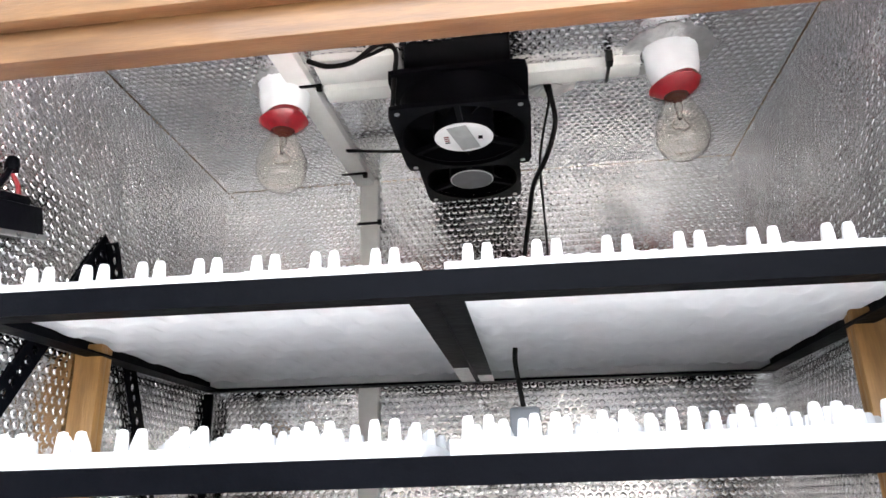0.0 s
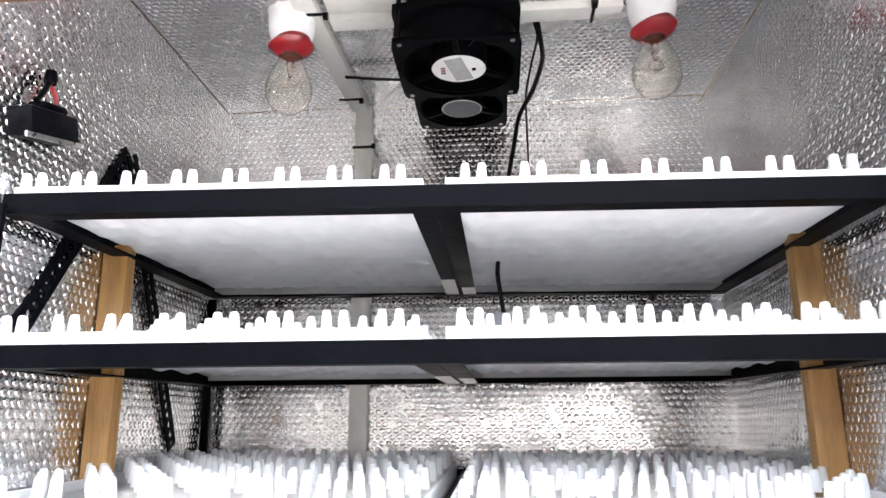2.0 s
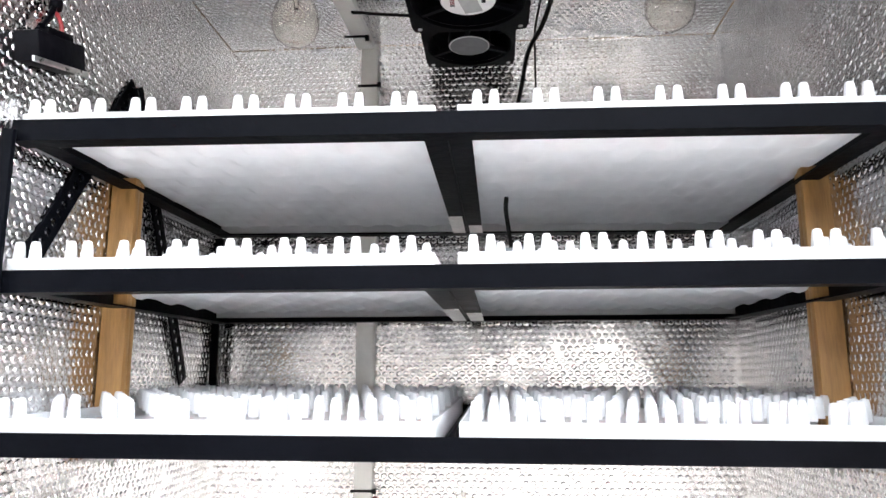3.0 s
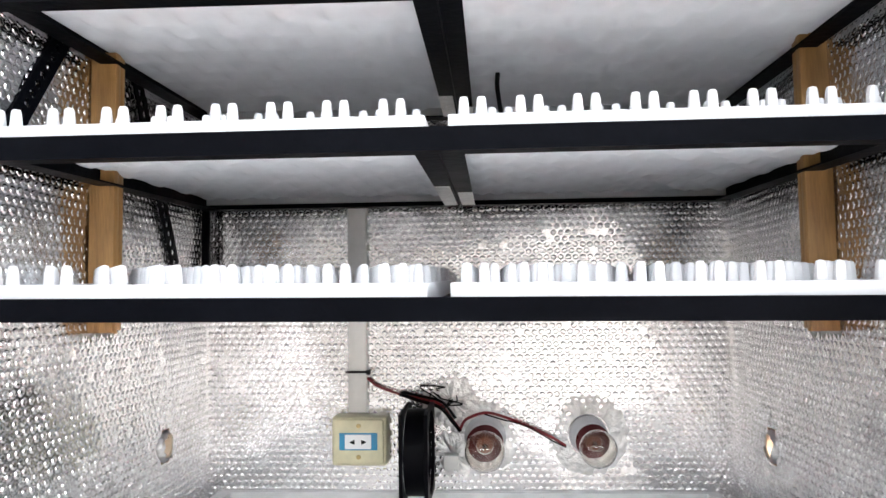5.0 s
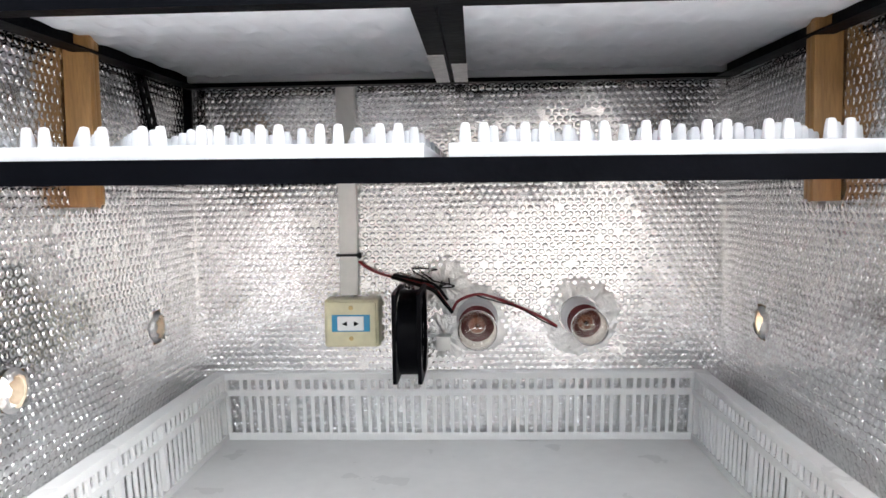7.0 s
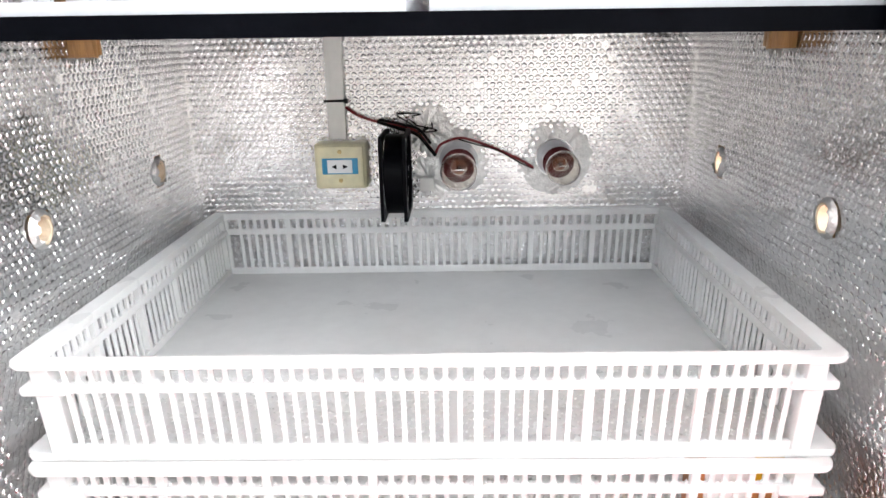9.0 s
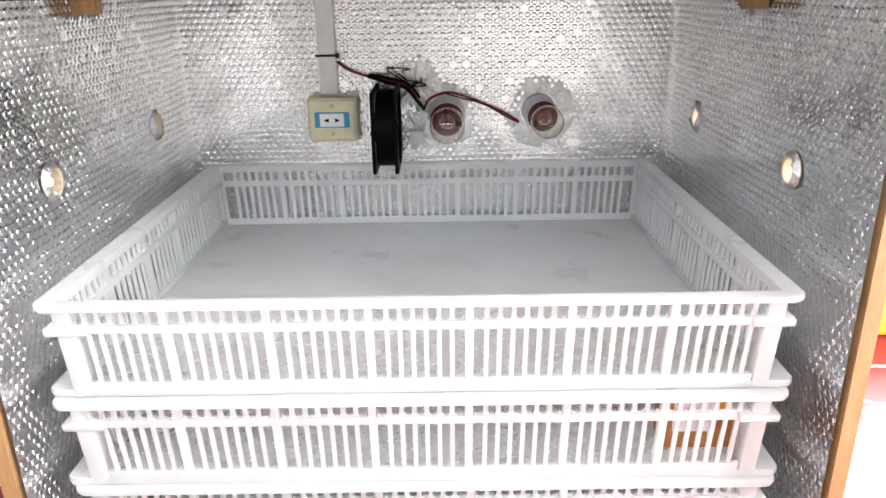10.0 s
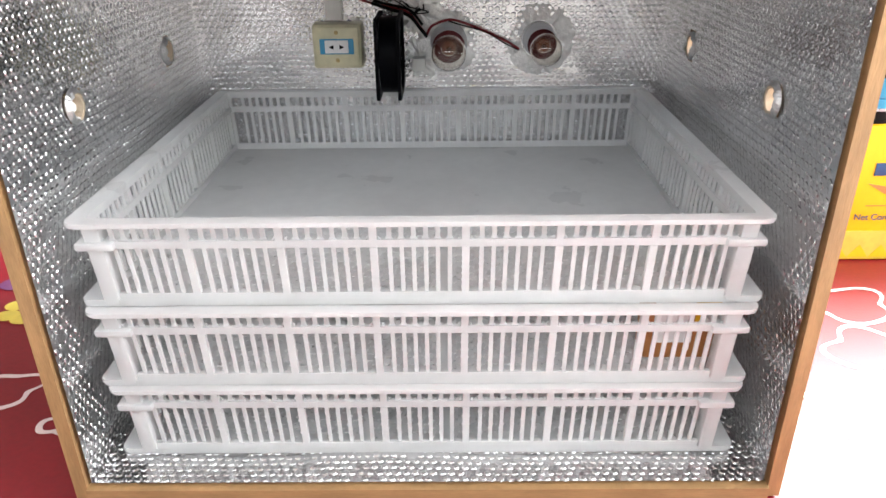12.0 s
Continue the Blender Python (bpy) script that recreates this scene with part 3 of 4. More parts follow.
def crate():
    """Ventilated crate: lipped rim, slotted sides in seven bays, perforated floor."""
    cr = thing("hatching_crate", "white plastic slatted hatching crate, stacked", "crate", group="stacked hatching crates")
    hx, y0, y1 = 0.349, 0.0, 0.545
    top = 0.104

    def taper(bm):
        for v in bm.verts:
            k = 0.984 + 0.016 * v.co.z / 0.1
            v.co.x, v.co.y = v.co.x * k, y1 / 2 + (v.co.y - y1 / 2) * k
        return bm

    def side(bm, marks, put):
        """Slotted wall along u between the ribs at marks: foot, long slots, band, short round-ended slots, head."""
        length = marks[-1]

        def bar(u0, u1, v0, v1, w0=0.0, w1=0.003):
            box(bm, u0, u1, w0, w1, v0, v1)
        bar(0, length, 0.0, 0.0150, -0.0015, 0.004)
        bar(0, length, 0.0705, 0.0790, -0.0030, 0.004)
        bar(0, length, 0.0945, 0.0985, -0.0005, 0.003)
        for b, u in enumerate(marks):
            w = 0.0040 if 0 < b < len(marks) - 1 else 0.0075
            bar(max(0, u - w), min(length, u + w), 0.0151, 0.0704, -0.0035, 0.0035)
            bar(max(0, u - w), min(length, u + w), 0.0791, 0.0944, -0.0035, 0.0035)
            if b == len(marks) - 1:
                continue
            a, c = u + (w if b else 2 * w), marks[b + 1] - (0.004 if b < len(marks) - 2 else 0.015)
            step = (c - a) / 7
            for q in range(1, 7):
                m = a + step * q
                bar(m - 0.0023, m + 0.0023, 0.0151, 0.0704)
                bar(m - 0.0025, m + 0.0025, 0.0791, 0.0944)
            for q in range(7):
                for e, sg in ((a + step * q + 0.0018, 1), (a + step * (q + 1) - 0.0018, -1)):
                    f = [[bm.verts.new((x, y, z)) for x, z in ((e, 0.0789), (e + sg * 0.0028, 0.0789), (e, 0.0825))] for y in (0.0002, 0.0028)]
                    bm.faces.new(f[0])
                    bm.faces.new(f[1][::-1])
                    bm.faces.new((f[0][1], f[1][1], f[1][2], f[0][2]))
        bm.transform(put)
        return taper(bm)
    marks = [0.0] + [hx + x for x in (-0.245, -0.1465, -0.0485, 0.0485, 0.1465, 0.245)] + [2 * hx]
    ends = [q * (y1 - y0 - 0.008) / 5 for q in range(6)]
    part("front_side", side(bmesh.new(), marks, Matrix.Translation((-hx, y0, 0))), CRATE, cr, smooth=False)
    part("back_side", side(bmesh.new(), marks, Matrix(((-1, 0, 0, hx), (0, -1, 0, y1), (0, 0, 1, 0), (0, 0, 0, 1)))), CRATE, cr, smooth=False)
    for s in (-1, 1):
        part("end_side", side(bmesh.new(), ends, Matrix(((0, -s, 0, s * hx), (1, 0, 0, y0 + 0.004), (0, 0, 1, 0), (0, 0, 0, 1)))), CRATE, cr, smooth=False)

    def ring(z0, z1, out, rad, inset, out_y=None):
        """Rounded rectangular band round the crate."""
        bm = bmesh.new()
        loops = []
        for o, r, z in ((out, rad, z0), (out + 0.0012, rad, (z0 + z1) / 2), (out, rad, z1), (-inset, 0.004, z1), (-inset, 0.004, z0)):
            lp = []
            for cx, cy, a0 in ((1, 1, 0), (-1, 1, 90), (-1, -1, 180), (1, -1, 270)):
                for q in range(7):
                    a = radians(a0 + 15 * q)
                    oy = o if out_y is None or o < 0 else out_y
                    lp.append(bm.verts.new((cx * (hx + o - r) + r * math.cos(a), (y1 + oy - r if cy > 0 else y0 - oy + r) + r * math.sin(a), z)))
            loops.append(lp)
        for a, b in zip(loops, loops[1:] + loops[:1]):
            for q in range(len(a)):
                n = (q + 1) % len(a)
                bm.faces.new((a[q], a[n], b[n], b[q]))
        return taper(bm)
    part("rim", ring(0.0986, top, 0.0155, 0.016, 0.003, 0.0135), CRATE, cr)
    part("foot_band", ring(0.0006, 0.0085, 0.0270, 0.010, 0.0, 0.004), CRATE, cr)
    for s in (-1, 1):
        for ya, yb in ((y0 - 0.009, y0 + 0.055), (y1 - 0.055, y1 + 0.009)):
            part("corner_band", taper(boxes((*sorted((s * (hx - 0.030), s * (hx + 0.0115))), ya, yb, 0.0700, 0.0792), bevel=0.0028)) if ya < 0.1 else
                 taper(boxes((*sorted((s * (hx - 0.006), s * (hx + 0.0115))), ya, yb, 0.0700, 0.0792), bevel=0.0028)), CRATE, cr)
        part("corner_post", taper(boxes((*sorted((s * (hx - 0.017), s * (hx + 0.0015))), y0 - 0.0045, y0 + 0.016, 0.002, 0.0983), bevel=0.003)), CRATE, cr)
    # perforated floor: staggered slits over its front third
    verts, faces = [], []
    nx, ny = 96, 66
    hf = hx * 0.984
    fx, fy = 2 * (hf - 0.003) / nx, (y1 - y0 - 0.022) / ny
    for i in range(nx):
        for j in range(ny):
            x, y = -hf + 0.003 + i * fx, y0 + 0.011 + j * fy
            a, b = (0.56, 0.88) if (i + j) % 2 else (0.12, 0.44)
            hole = [(x + fx * a, y + fy * 0.22), (x + fx * b, y + fy * 0.34), (x + fx * b, y + fy * 0.74), (x + fx * a, y + fy * 0.62)]
            out = [(x, y), (x + fx, y), (x + fx, y + fy), (x, y + fy)]
            n = len(verts)
            solid = (i + 5) % 14 == 0 or j % 17 == 0 or j > 24
            verts += [(*q, 0.006) for q in out] + [(*q, 0.006) for q in hole] + [(*q, 0.0025) for q in hole]
            for k in range(4):
                q = (k + 1) % 4
                faces.append((n + k, n + q, n + 4 + q, n + 4 + k))
                if not solid:
                    faces.append((n + 4 + k, n + 4 + q, n + 8 + q, n + 8 + k))
            if solid:
                faces.append((n + 4, n + 5, n + 6, n + 7))
    me = bpy.data.meshes.new("crate_floor")
    me.from_pydata(verts, [], faces)
    bm = bmesh.new()
    bm.from_mesh(me)
    bmesh.ops.remove_doubles(bm, verts=bm.verts, dist=1e-5)
    part("crate_floor", bm, CRATE, cr, smooth=False)
    return cr


CY = -0.016
c0 = crate()
c0.location = (-0.001, CY + 0.002, ZF + 0.003)
for k, (dx, dy) in enumerate(((-0.003, -0.002), (-0.002, 0.0))):
    copy_thing(c0, Matrix.Translation((dx, CY + dy, ZF + 0.003 + 0.1044 * (k + 1))))

# ---- electrics ----


def bulb_lamp(name, label, group):
    """Porcelain holder with a clear bulb hanging along -z from a base at z = 0."""
    la = thing(name, label, "lamp", group=group)
    holder = part("lamp_holder", lathe([(0, 0), (0.033, 0), (0.033, -0.006), (0.030, -0.010), (0.029, -0.034), (0.026, -0.044), (0.021, -0.052), (0.019, -0.052), (0.019, -0.03), (0, -0.03)]), CERAMIC, la)
    part("screw_cap", lathe([(0.0, -0.045), (0.0135, -0.045), (0.0135, -0.062), (0.0125, -0.066), (0.0, -0.066)]), CAP, la)
    g = part("glass_bulb", lathe([(0.0126, -0.060), (0.0135, -0.068), (0.018, -0.080), (0.0255, -0.094), (0.0292, -0.108), (0.0285, -0.122), (0.023, -0.134), (0.013, -0.141), (0.0, -0.1435)], 36), BULB, la)
    sol = g.modifiers.new("wall", "SOLIDIFY")
    sol.thickness, sol.offset = 0.0008, -1
    g.visible_shadow = False
    part("stem", lathe([(0.0, -0.062), (0.006, -0.062), (0.0045, -0.08), (0.002, -0.095), (0.0, -0.096)], 14), BULB, g)
    part("filament", tube([(-0.011, 0, -0.103), (-0.006, 0.004, -0.106), (0, 0.006, -0.104), (0.006, 0.004, -0.106), (0.011, 0, -0.103)], 0.0004, 6), FILAMENT, g)
    for s in (-1, 1):
        part("lead_wire", tube([(s * 0.002, 0, -0.09), (s * 0.011, 0, -0.103)], 0.0004, 5), FILAMENT, g)
    return la, holder


def red_band(parent, lo, hi, mat):
    """Glossy red seal dabbed round the mouth of the holder, deeper on one side."""
    bm = bmesh.new()
    n = 28
    prof = []
    for k in range(n):
        a = 2 * math.pi * k / n
        f = 0.5 + 0.5 * math.cos(a - lo)
        top = -0.0535 + hi * f * f
        prof.append([bm.verts.new((r * math.cos(a), r * math.sin(a), z)) for r, z in ((0.0305 if top > -0.036 else 0.025, top), (0.0285, (top - 0.060) / 2), (0.0225, -0.0610), (0.014, -0.0670))])
    for i in range(n):
        j = (i + 1) % n
        for q in range(3):
            bm.faces.new((prof[i][q], prof[j][q], prof[j][q + 1], prof[i][q + 1]))
    return part("red_seal", bm, mat, parent, "glossy red sealing paint")


lamp, lamp_holder = bulb_lamp("bulb_lamp", "clear bulb in white porcelain holder under the foil ceiling", "bulbs at the top")
red_band(lamp_holder, -0.7, 0.011, RED)
lamp.location = (-0.199, 0.252, ZC + 0.005)
copy_thing(lamp, Matrix.Translation((0.249, 0.252, ZC + 0.007)) @ pose(0, 0, 0, 0, 0, 20))
low, low_holder = bulb_lamp("bulb_lamp", "clear bulb in red-edged porcelain holder on the back wall", "bulbs at the bottom")
red_band(low_holder, 0.5, 0.006, DARKRED)
low.matrix_basis = Matrix.Translation((0.03, YB - 0.004, 0.388)) @ pose(0, 0, 0, -90, 0, 0) @ Matrix.Scale(0.92, 4)
copy_thing(low, Matrix.Translation((0.180, YB - 0.004, 0.39)) @ pose(0, 0, 0, -90, 0, 0) @ Matrix.Scale(0.92, 4))


fa_hubs = []


def axial_fan(size, thick, label):
    """Square axial fan lying in x, y with its face at z = 0 and its body above it."""
    fa = thing("axial_fan", label, "fan")
    h = size / 2

    def flange(z0, z1):
        bm = bmesh.new()
        n = 48
        rad = h * 0.93
        q = [[], [], [], []]
        for k in range(n):
            a = 2 * math.pi * k / n + math.pi / 4
            c, s = math.cos(a), math.sin(a)
            m = max(abs(c), abs(s))
            ou, ov = h * c / m * (0.965 if m < 0.72 else 1), h * s / m * (0.965 if m < 0.72 else 1)
            for i, (x, y, z) in enumerate(((rad * c, rad * s, z0), (ou, ov, z0), (ou, ov, z1), (rad * c, rad * s, z1))):
                q[i].append(bm.verts.new((x, y, z)))
        for k in range(n):
            j = (k + 1) % n
            for i in range(4):
                bm.faces.new((q[i][k], q[i][j], q[(i + 1) % 4][j], q[(i + 1) % 4][k]))
        return bm
    part("flange", flange(0, 0.005), BLACK, fa)
    part("flange", flange(thick - 0.005, thick), BLACK, fa)
    part("casing", lathe([(h * 0.93, 0.0052), (h * 0.955, 0.006), (h * 0.955, thick - 0.006), (h * 0.93, thick - 0.0052), (h * 0.92, thick / 2), (h * 0.93, 0.0052)], 40), BLACK, fa)
    hub = part("motor_hub", lathe([(0, 0.0016), (h * 0.44, 0.0016), (h * 0.46, 0.004), (h * 0.46, thick - 0.006), (0, thick - 0.006)], 36), BLACK, fa)
    part("hub_label", lathe([(0, 0.0006), (h * 0.44, 0.0006), (h * 0.44, 0.0014), (0, 0.0014)], 36), LABEL, hub, "round white paper label")
    fa_hubs.append(hub)
    for k in range(3):
        a = 0.5 + k * 2.094
        bm = boxes((h * 0.45, h * 0.94, -0.003, 0.003, 0.002, 0.008))
        part("strut", bm, BLACK, fa, smooth=False, at=pose(0, 0, 0, 0, 0, math.degrees(a)))
    for k in range(7):
        bm = bmesh.new()
        g = []
        for i in range(5):
            r = h * (0.46 + 0.43 * i / 4)
            w = 0.32 - 0.02 * i
            a0, a1 = -w, w
            g.append([bm.verts.new((r * math.cos(t), r * math.sin(t), z)) for t, z in ((a0, 0.012), (0, 0.012 + (thick - 0.02) * 0.42), (a1, thick - 0.010))])
        for a, b in zip(g, g[1:]):
            for i in range(2):
                bm.faces.new((a[i], a[i + 1], b[i + 1], b[i]))
        bmesh.ops.solidify(bm, geom=bm.faces[:], thickness=0.0015)
        part("blade", bm, BLACK, fa, at=pose(0, 0, 0, 0, 0, k * 360 / 7))
    for sx in (-1, 1):
        for sy in (-1, 1):
            part("screw", lathe([(0, -0.0015), (0.0028, -0.001), (0.003, 0.0), (0, 0.0)], 10), METAL, fa, at=Matrix.Translation((sx * h * 0.86, sy * h * 0.86, 0)))
    return fa


FX = 0.012
fan1 = axial_fan(0.150, 0.048, "black square axial fan hanging under a foil-wrapped duct")
fan1.location = (FX, 0.25, 1.087)
stripe = part("label_stripe", boxes((-0.011, 0.011, -0.027, 0.027, 0.0, 0.0005)), LABELGREY, fa_hubs[0], "grey printed stripe", False, pose(0, 0, 0, 0, 0, -14))
for k in range(4):
    part("print_bar", boxes((-0.022 + 0.0, -0.0165, -0.006 + 0.0045 * k, -0.0035 + 0.0045 * k, 0.0, 0.0004)), REDWIRE if k < 3 else BLACK, fa_hubs[0], "red printed mark", False)
part("print_bar", boxes((0.016, 0.021, -0.003, 0.004, 0.0, 0.0004)), BLACK, fa_hubs[0], "dark printed mark", False)
part("duct", boxes((-0.058, 0.058, -0.06, 0.06, 0.0485, 0.0915), bevel=0.004), BLACK, fan1, "black duct up to the ceiling")
fan2 = axial_fan(0.136, 0.046, "black square axial fan mounted flat under the foil ceiling")
fan2.location = (0.006, 0.452, ZC - 0.05)
# grey disc over the white label paints in the shade under the ceiling
part("label_shade", lathe([(0, 0.0), (0.0285, 0.0), (0.0285, 0.0005), (0, 0.0005)], 30), LABELSHADED, fa_hubs[1], "round label with its shade painted grey")
fan3 = axial_fan(0.122, 0.038, "black square axial fan standing upright against the back wall")
fan3.matrix_basis = Matrix.Translation((-0.081, 0.461, 0.382)) @ pose(0, 0, 0, 0, 90, 0)



def rosette(m, r0, r1, seed):
    """Foil gathered in radial folds round a fixing."""
    rng = random.Random(seed)
    bm = bmesh.new()
    n, rings = 72, []
    ph = [rng.uniform(-1, 1) for _ in range(n)]
    for q in range(6):
        f = q / 5
        amp = 0.0018 * math.sin(math.pi * min(1, f * 0.9 + 0.1)) * (1 - f)
        rings.append([bm.verts.new((( r0 + (r1 - r0) * f * (1 + 0.12 * ph[k])) * math.cos(6.28318 * k / n), (r0 + (r1 - r0) * f * (1 + 0.12 * ph[(k * 7) % n])) * math.sin(6.28318 * k / n),
                                    0.003 - 0.0022 * f * f + amp * ph[k])) for k in range(n)])
    for a, c in zip(rings, rings[1:]):
        for k in range(n):
            bm.faces.new((a[k], a[(k + 1) % n], c[(k + 1) % n], c[k]))
    part("gathered_foil", bm, FOIL_TORN, cab, "foil gathered in radial folds", True, m)


FACE_BACK = Matrix(((1, 0, 0, 0), (0, 0, -1, YB), (0, 1, 0, 0), (0, 0, 0, 1)))
FACE_CEIL = Matrix(((1, 0, 0, 0), (0, 1, 0, 0), (0, 0, -1, ZC), (0, 0, 0, 1)))
for k, (x, z, r1) in enumerate(((0.03, 0.388, 0.052), (0.18, 0.39, 0.058), (-0.02, 0.44, 0.04), (-0.018, 0.36, 0.036))):
    rosette(Matrix.Translation((x, 0, z)) @ FACE_BACK, 0.03 if k < 2 else 0.004, r1, k)
for k, (x, y, r1) in enumerate(((0.246, 0.252, 0.052), (-0.199, 0.252, 0.048), (0.112, 0.29, 0.04))):
    rosette(Matrix.Translation((x, y, 0)) @ FACE_CEIL, 0.03 if k < 2 else 0.003, r1, 10 + k)

# trunking
TX = -0.157
tk = thing("cable_trunking", "white plastic cable trunking with black ties", "trunking", 0, 0, 0)
part("wall_run", boxes((TX - 0.0135, TX + 0.0135, YB - 0.014, YB - 0.0005, 0.425, ZC - 0.003), bevel=0.0012), PVC, tk)
part("ceiling_run", boxes((-0.0135, 0.0135, 0.03, 0.522, ZC - 0.014, ZC - 0.0005), bevel=0.0012), PVC, tk, at=Matrix.Translation((TX - 0.005, 0.522, 0)) @ pose(0, 0, 0, 0, 0, -2.6) @ Matrix.Translation((0, -0.522, 0)))
part("cross_run", boxes((TX + 0.005, FX - 0.06, 0.252, 0.28, ZC - 0.013, ZC - 0.0005), bevel=0.0012), PVC, tk)
part("cross_run", boxes((FX + 0.06, 0.216, 0.252, 0.28, ZC - 0.013, ZC - 0.0005), bevel=0.0012), PVC, tk)
part("cover_plate", boxes((TX + 0.006, FX - 0.064, 0.196, 0.244, ZC - 0.010, ZC - 0.0005), bevel=0.0012), PVC, tk)
for z in (0.484, 1.103):
    part("cable_tie", boxes((TX - 0.0175, TX + 0.0175, YB - 0.0165, YB - 0.0143, z - 0.0018, z + 0.0018), (TX + 0.014, TX + 0.02, YB - 0.021, YB - 0.0145, z - 0.0035, z + 0.0035)), CABLE, tk, "black cable tie", False)
for y in (0.235, 0.475):
    part("cable_tie", boxes((TX - 0.03, TX + 0.006, y - 0.0018, y + 0.0018, ZC - 0.0165, ZC - 0.0143), (TX + 0.002, TX + 0.008, y - 0.003, y + 0.003, ZC - 0.022, ZC - 0.0145)), CABLE, tk, "black cable tie", False)
part("cable_tie", boxes((0.178, 0.1815, 0.248, 0.284, ZC - 0.0155, ZC - 0.0133), (0.176, 0.183, 0.235, 0.247, ZC - 0.018, ZC - 0.004)), CABLE, tk, "black cable tie", False)

# outlet
ox, oz = -0.151, 0.388
out = thing("outlet_box", "cream surface-mounted power outlet with blue insert", "outlet", ox, YB, oz)
part("back_box", boxes((-0.04, 0.04, -0.036, -0.0005, -0.036, 0.034), bevel=0.004), CREAM, out)
plate_face = part("face_plate", boxes((-0.036, 0.036, -0.042, -0.0362, -0.032, 0.031), bevel=0.003), CREAM, out)
part("blue_insert", boxes((-0.0275, 0.0275, -0.0435, -0.0422, -0.012, 0.0125), bevel=0.0008), BLUE, plate_face, "bright blue insert")
part("socket", boxes((-0.019, 0.019, -0.046, -0.0437, -0.010, 0.0105), bevel=0.001), LABEL, plate_face, "white two-pin socket")
for s in (-1, 1):
    bm = bmesh.new()
    ngon_prism(bm, [(s * 0.0075 + s * q * 0.0045, w) for q, w in ((1, 0.0004), (-0.6, 0.0036), (-0.6, -0.0036), (1, -0.0004))][::s], 0, 0.0005)
    part("pin_slot", bm, CABLE, plate_face, smooth=False, at=Matrix.Translation((0, -0.0462, 0)) @ pose(0, 0, 0, 90, 0, 0))
for z in (-0.022, 0.022):
    part("screw", lathe([(0, 0.0012), (0.003, 0.001), (0.0034, 0), (0, 0)], 12), BRASS, plate_face, at=Matrix.Translation((0, -0.0421, z)) @ pose(0, 0, 0, 90, 0, 0))

# red and black wiring along the back wall
wires = thing("lamp_wiring", "twisted red and black wires pinned to the foil wall", "wiring", 0, 0, 0)
yw = YB - 0.012
run = [(TX + 0.014, yw + 0.004, 0.474), (-0.125, yw, 0.462), (-0.095, yw - 0.004, 0.452), (-0.065, yw - 0.006, 0.446), (-0.035, yw - 0.006, 0.437), (-0.016, yw - 0.01, 0.415), (-0.006, yw - 0.012, 0.402)]
part("red_wire", tube(run, 0.0019, 7), REDWIRE, wires)
part("black_wire", tube([(x + 0.001, y - 0.002, z - 0.002 + 0.003 * math.sin(40 * x)) for x, y, z in run[2:]], 0.0028, 7), CABLE, wires)
part("black_wire", tube([(x + 0.004, y - 0.003, z + 0.003) for x, y, z in run[2:6]], 0.0022, 7), CABLE, wires)
over = [(-0.006, yw - 0.012, 0.402), (0.004, yw - 0.02, 0.418), (0.03, yw - 0.022, 0.427), (0.055, yw - 0.014, 0.421), (0.09, yw, 0.405), (0.125, yw, 0.389), (0.146, yw - 0.006, 0.377)]
part("red_wire", tube(over, 0.0022, 7), REDWIRE, wires)
part("black_wire", tube([(x, y - 0.0015, z - 0.0025 + 0.002 * math.sin(90 * x)) for x, y, z in over[2:]], 0.0012, 6), CABLE, wires)
rng = random.Random(5)
for k in range(5):
    cx, cz = -0.045 + 0.008 * k, 0.452 - 0.004 * k
    part("loose_wire_end", tube([(cx + rng.uniform(-0.02, 0.02), yw - rng.uniform(0.0, 0.012), cz + rng.uniform(-0.008, 0.012)) for _ in range(4)], 0.0011, 6), CABLE, wires, "loose black wire end")
solo("terminal_block", boxes((-0.031, -0.009, YB - 0.022, YB - 0.001, 0.343, 0.364), bevel=0.002), PVC, "small white terminal block on the foil wall", "connector")

# cables by the top fan
cb = thing("fan_cables", "thin black cables hanging from the ceiling", "cable", 0, 0, 0)
part("cable", tube([(0.112, 0.29, ZC - 0.002), (0.116, 0.30, 1.153), (0.118, 0.31, 1.128), (0.106, 0.34, 1.1), (0.089, 0.38, 1.082), (0.081, 0.42, 1.053), (0.072, 0.45, 1.01), (0.066, 0.455, 0.94), (0.064, 0.455, 0.885)], 0.0032, 8), CABLE, cb)
part("cable", tube([(0.108, 0.295, ZC - 0.002), (0.112, 0.30, 1.154), (0.105, 0.33, 1.133), (0.099, 0.38, 1.113), (0.101, 0.43, 1.08), (0.103, 0.46, 1.027), (0.102, 0.46, 0.95), (0.1, 0.46, 0.885)], 0.0016, 6), CABLE, cb)
part("cable", tube([(TX - 0.005, 0.40, ZC - 0.015), (-0.12, 0.405, ZC - 0.018), (-0.08, 0.41, ZC - 0.019), (-0.055, 0.415, ZC - 0.02)], 0.0022, 7), CABLE, cb)
part("cable", tube([(TX - 0.005, 0.408, ZC - 0.013), (-0.12, 0.409, ZC - 0.015), (-0.055, 0.42, ZC - 0.018)], 0.0016, 7), CABLE, cb)
part("cable", tube([(TX + 0.004, 0.19, ZC - 0.012), (-0.13, 0.192, ZC - 0.02), (-0.10, 0.185, ZC - 0.022), (-0.07, 0.17, ZC - 0.014), (-0.052, 0.175, ZC - 0.02), (-0.055, 0.185, 1.13), (-0.058, 0.19, 1.10)], 0.0028, 7), CABLE, cb)
part("cable", tube([(TX + 0.004, 0.196, ZC - 0.010), (-0.13, 0.2, ZC - 0.016), (-0.09, 0.19, ZC - 0.014), (-0.06, 0.18, ZC - 0.01)], 0.002, 7), CABLE, cb)

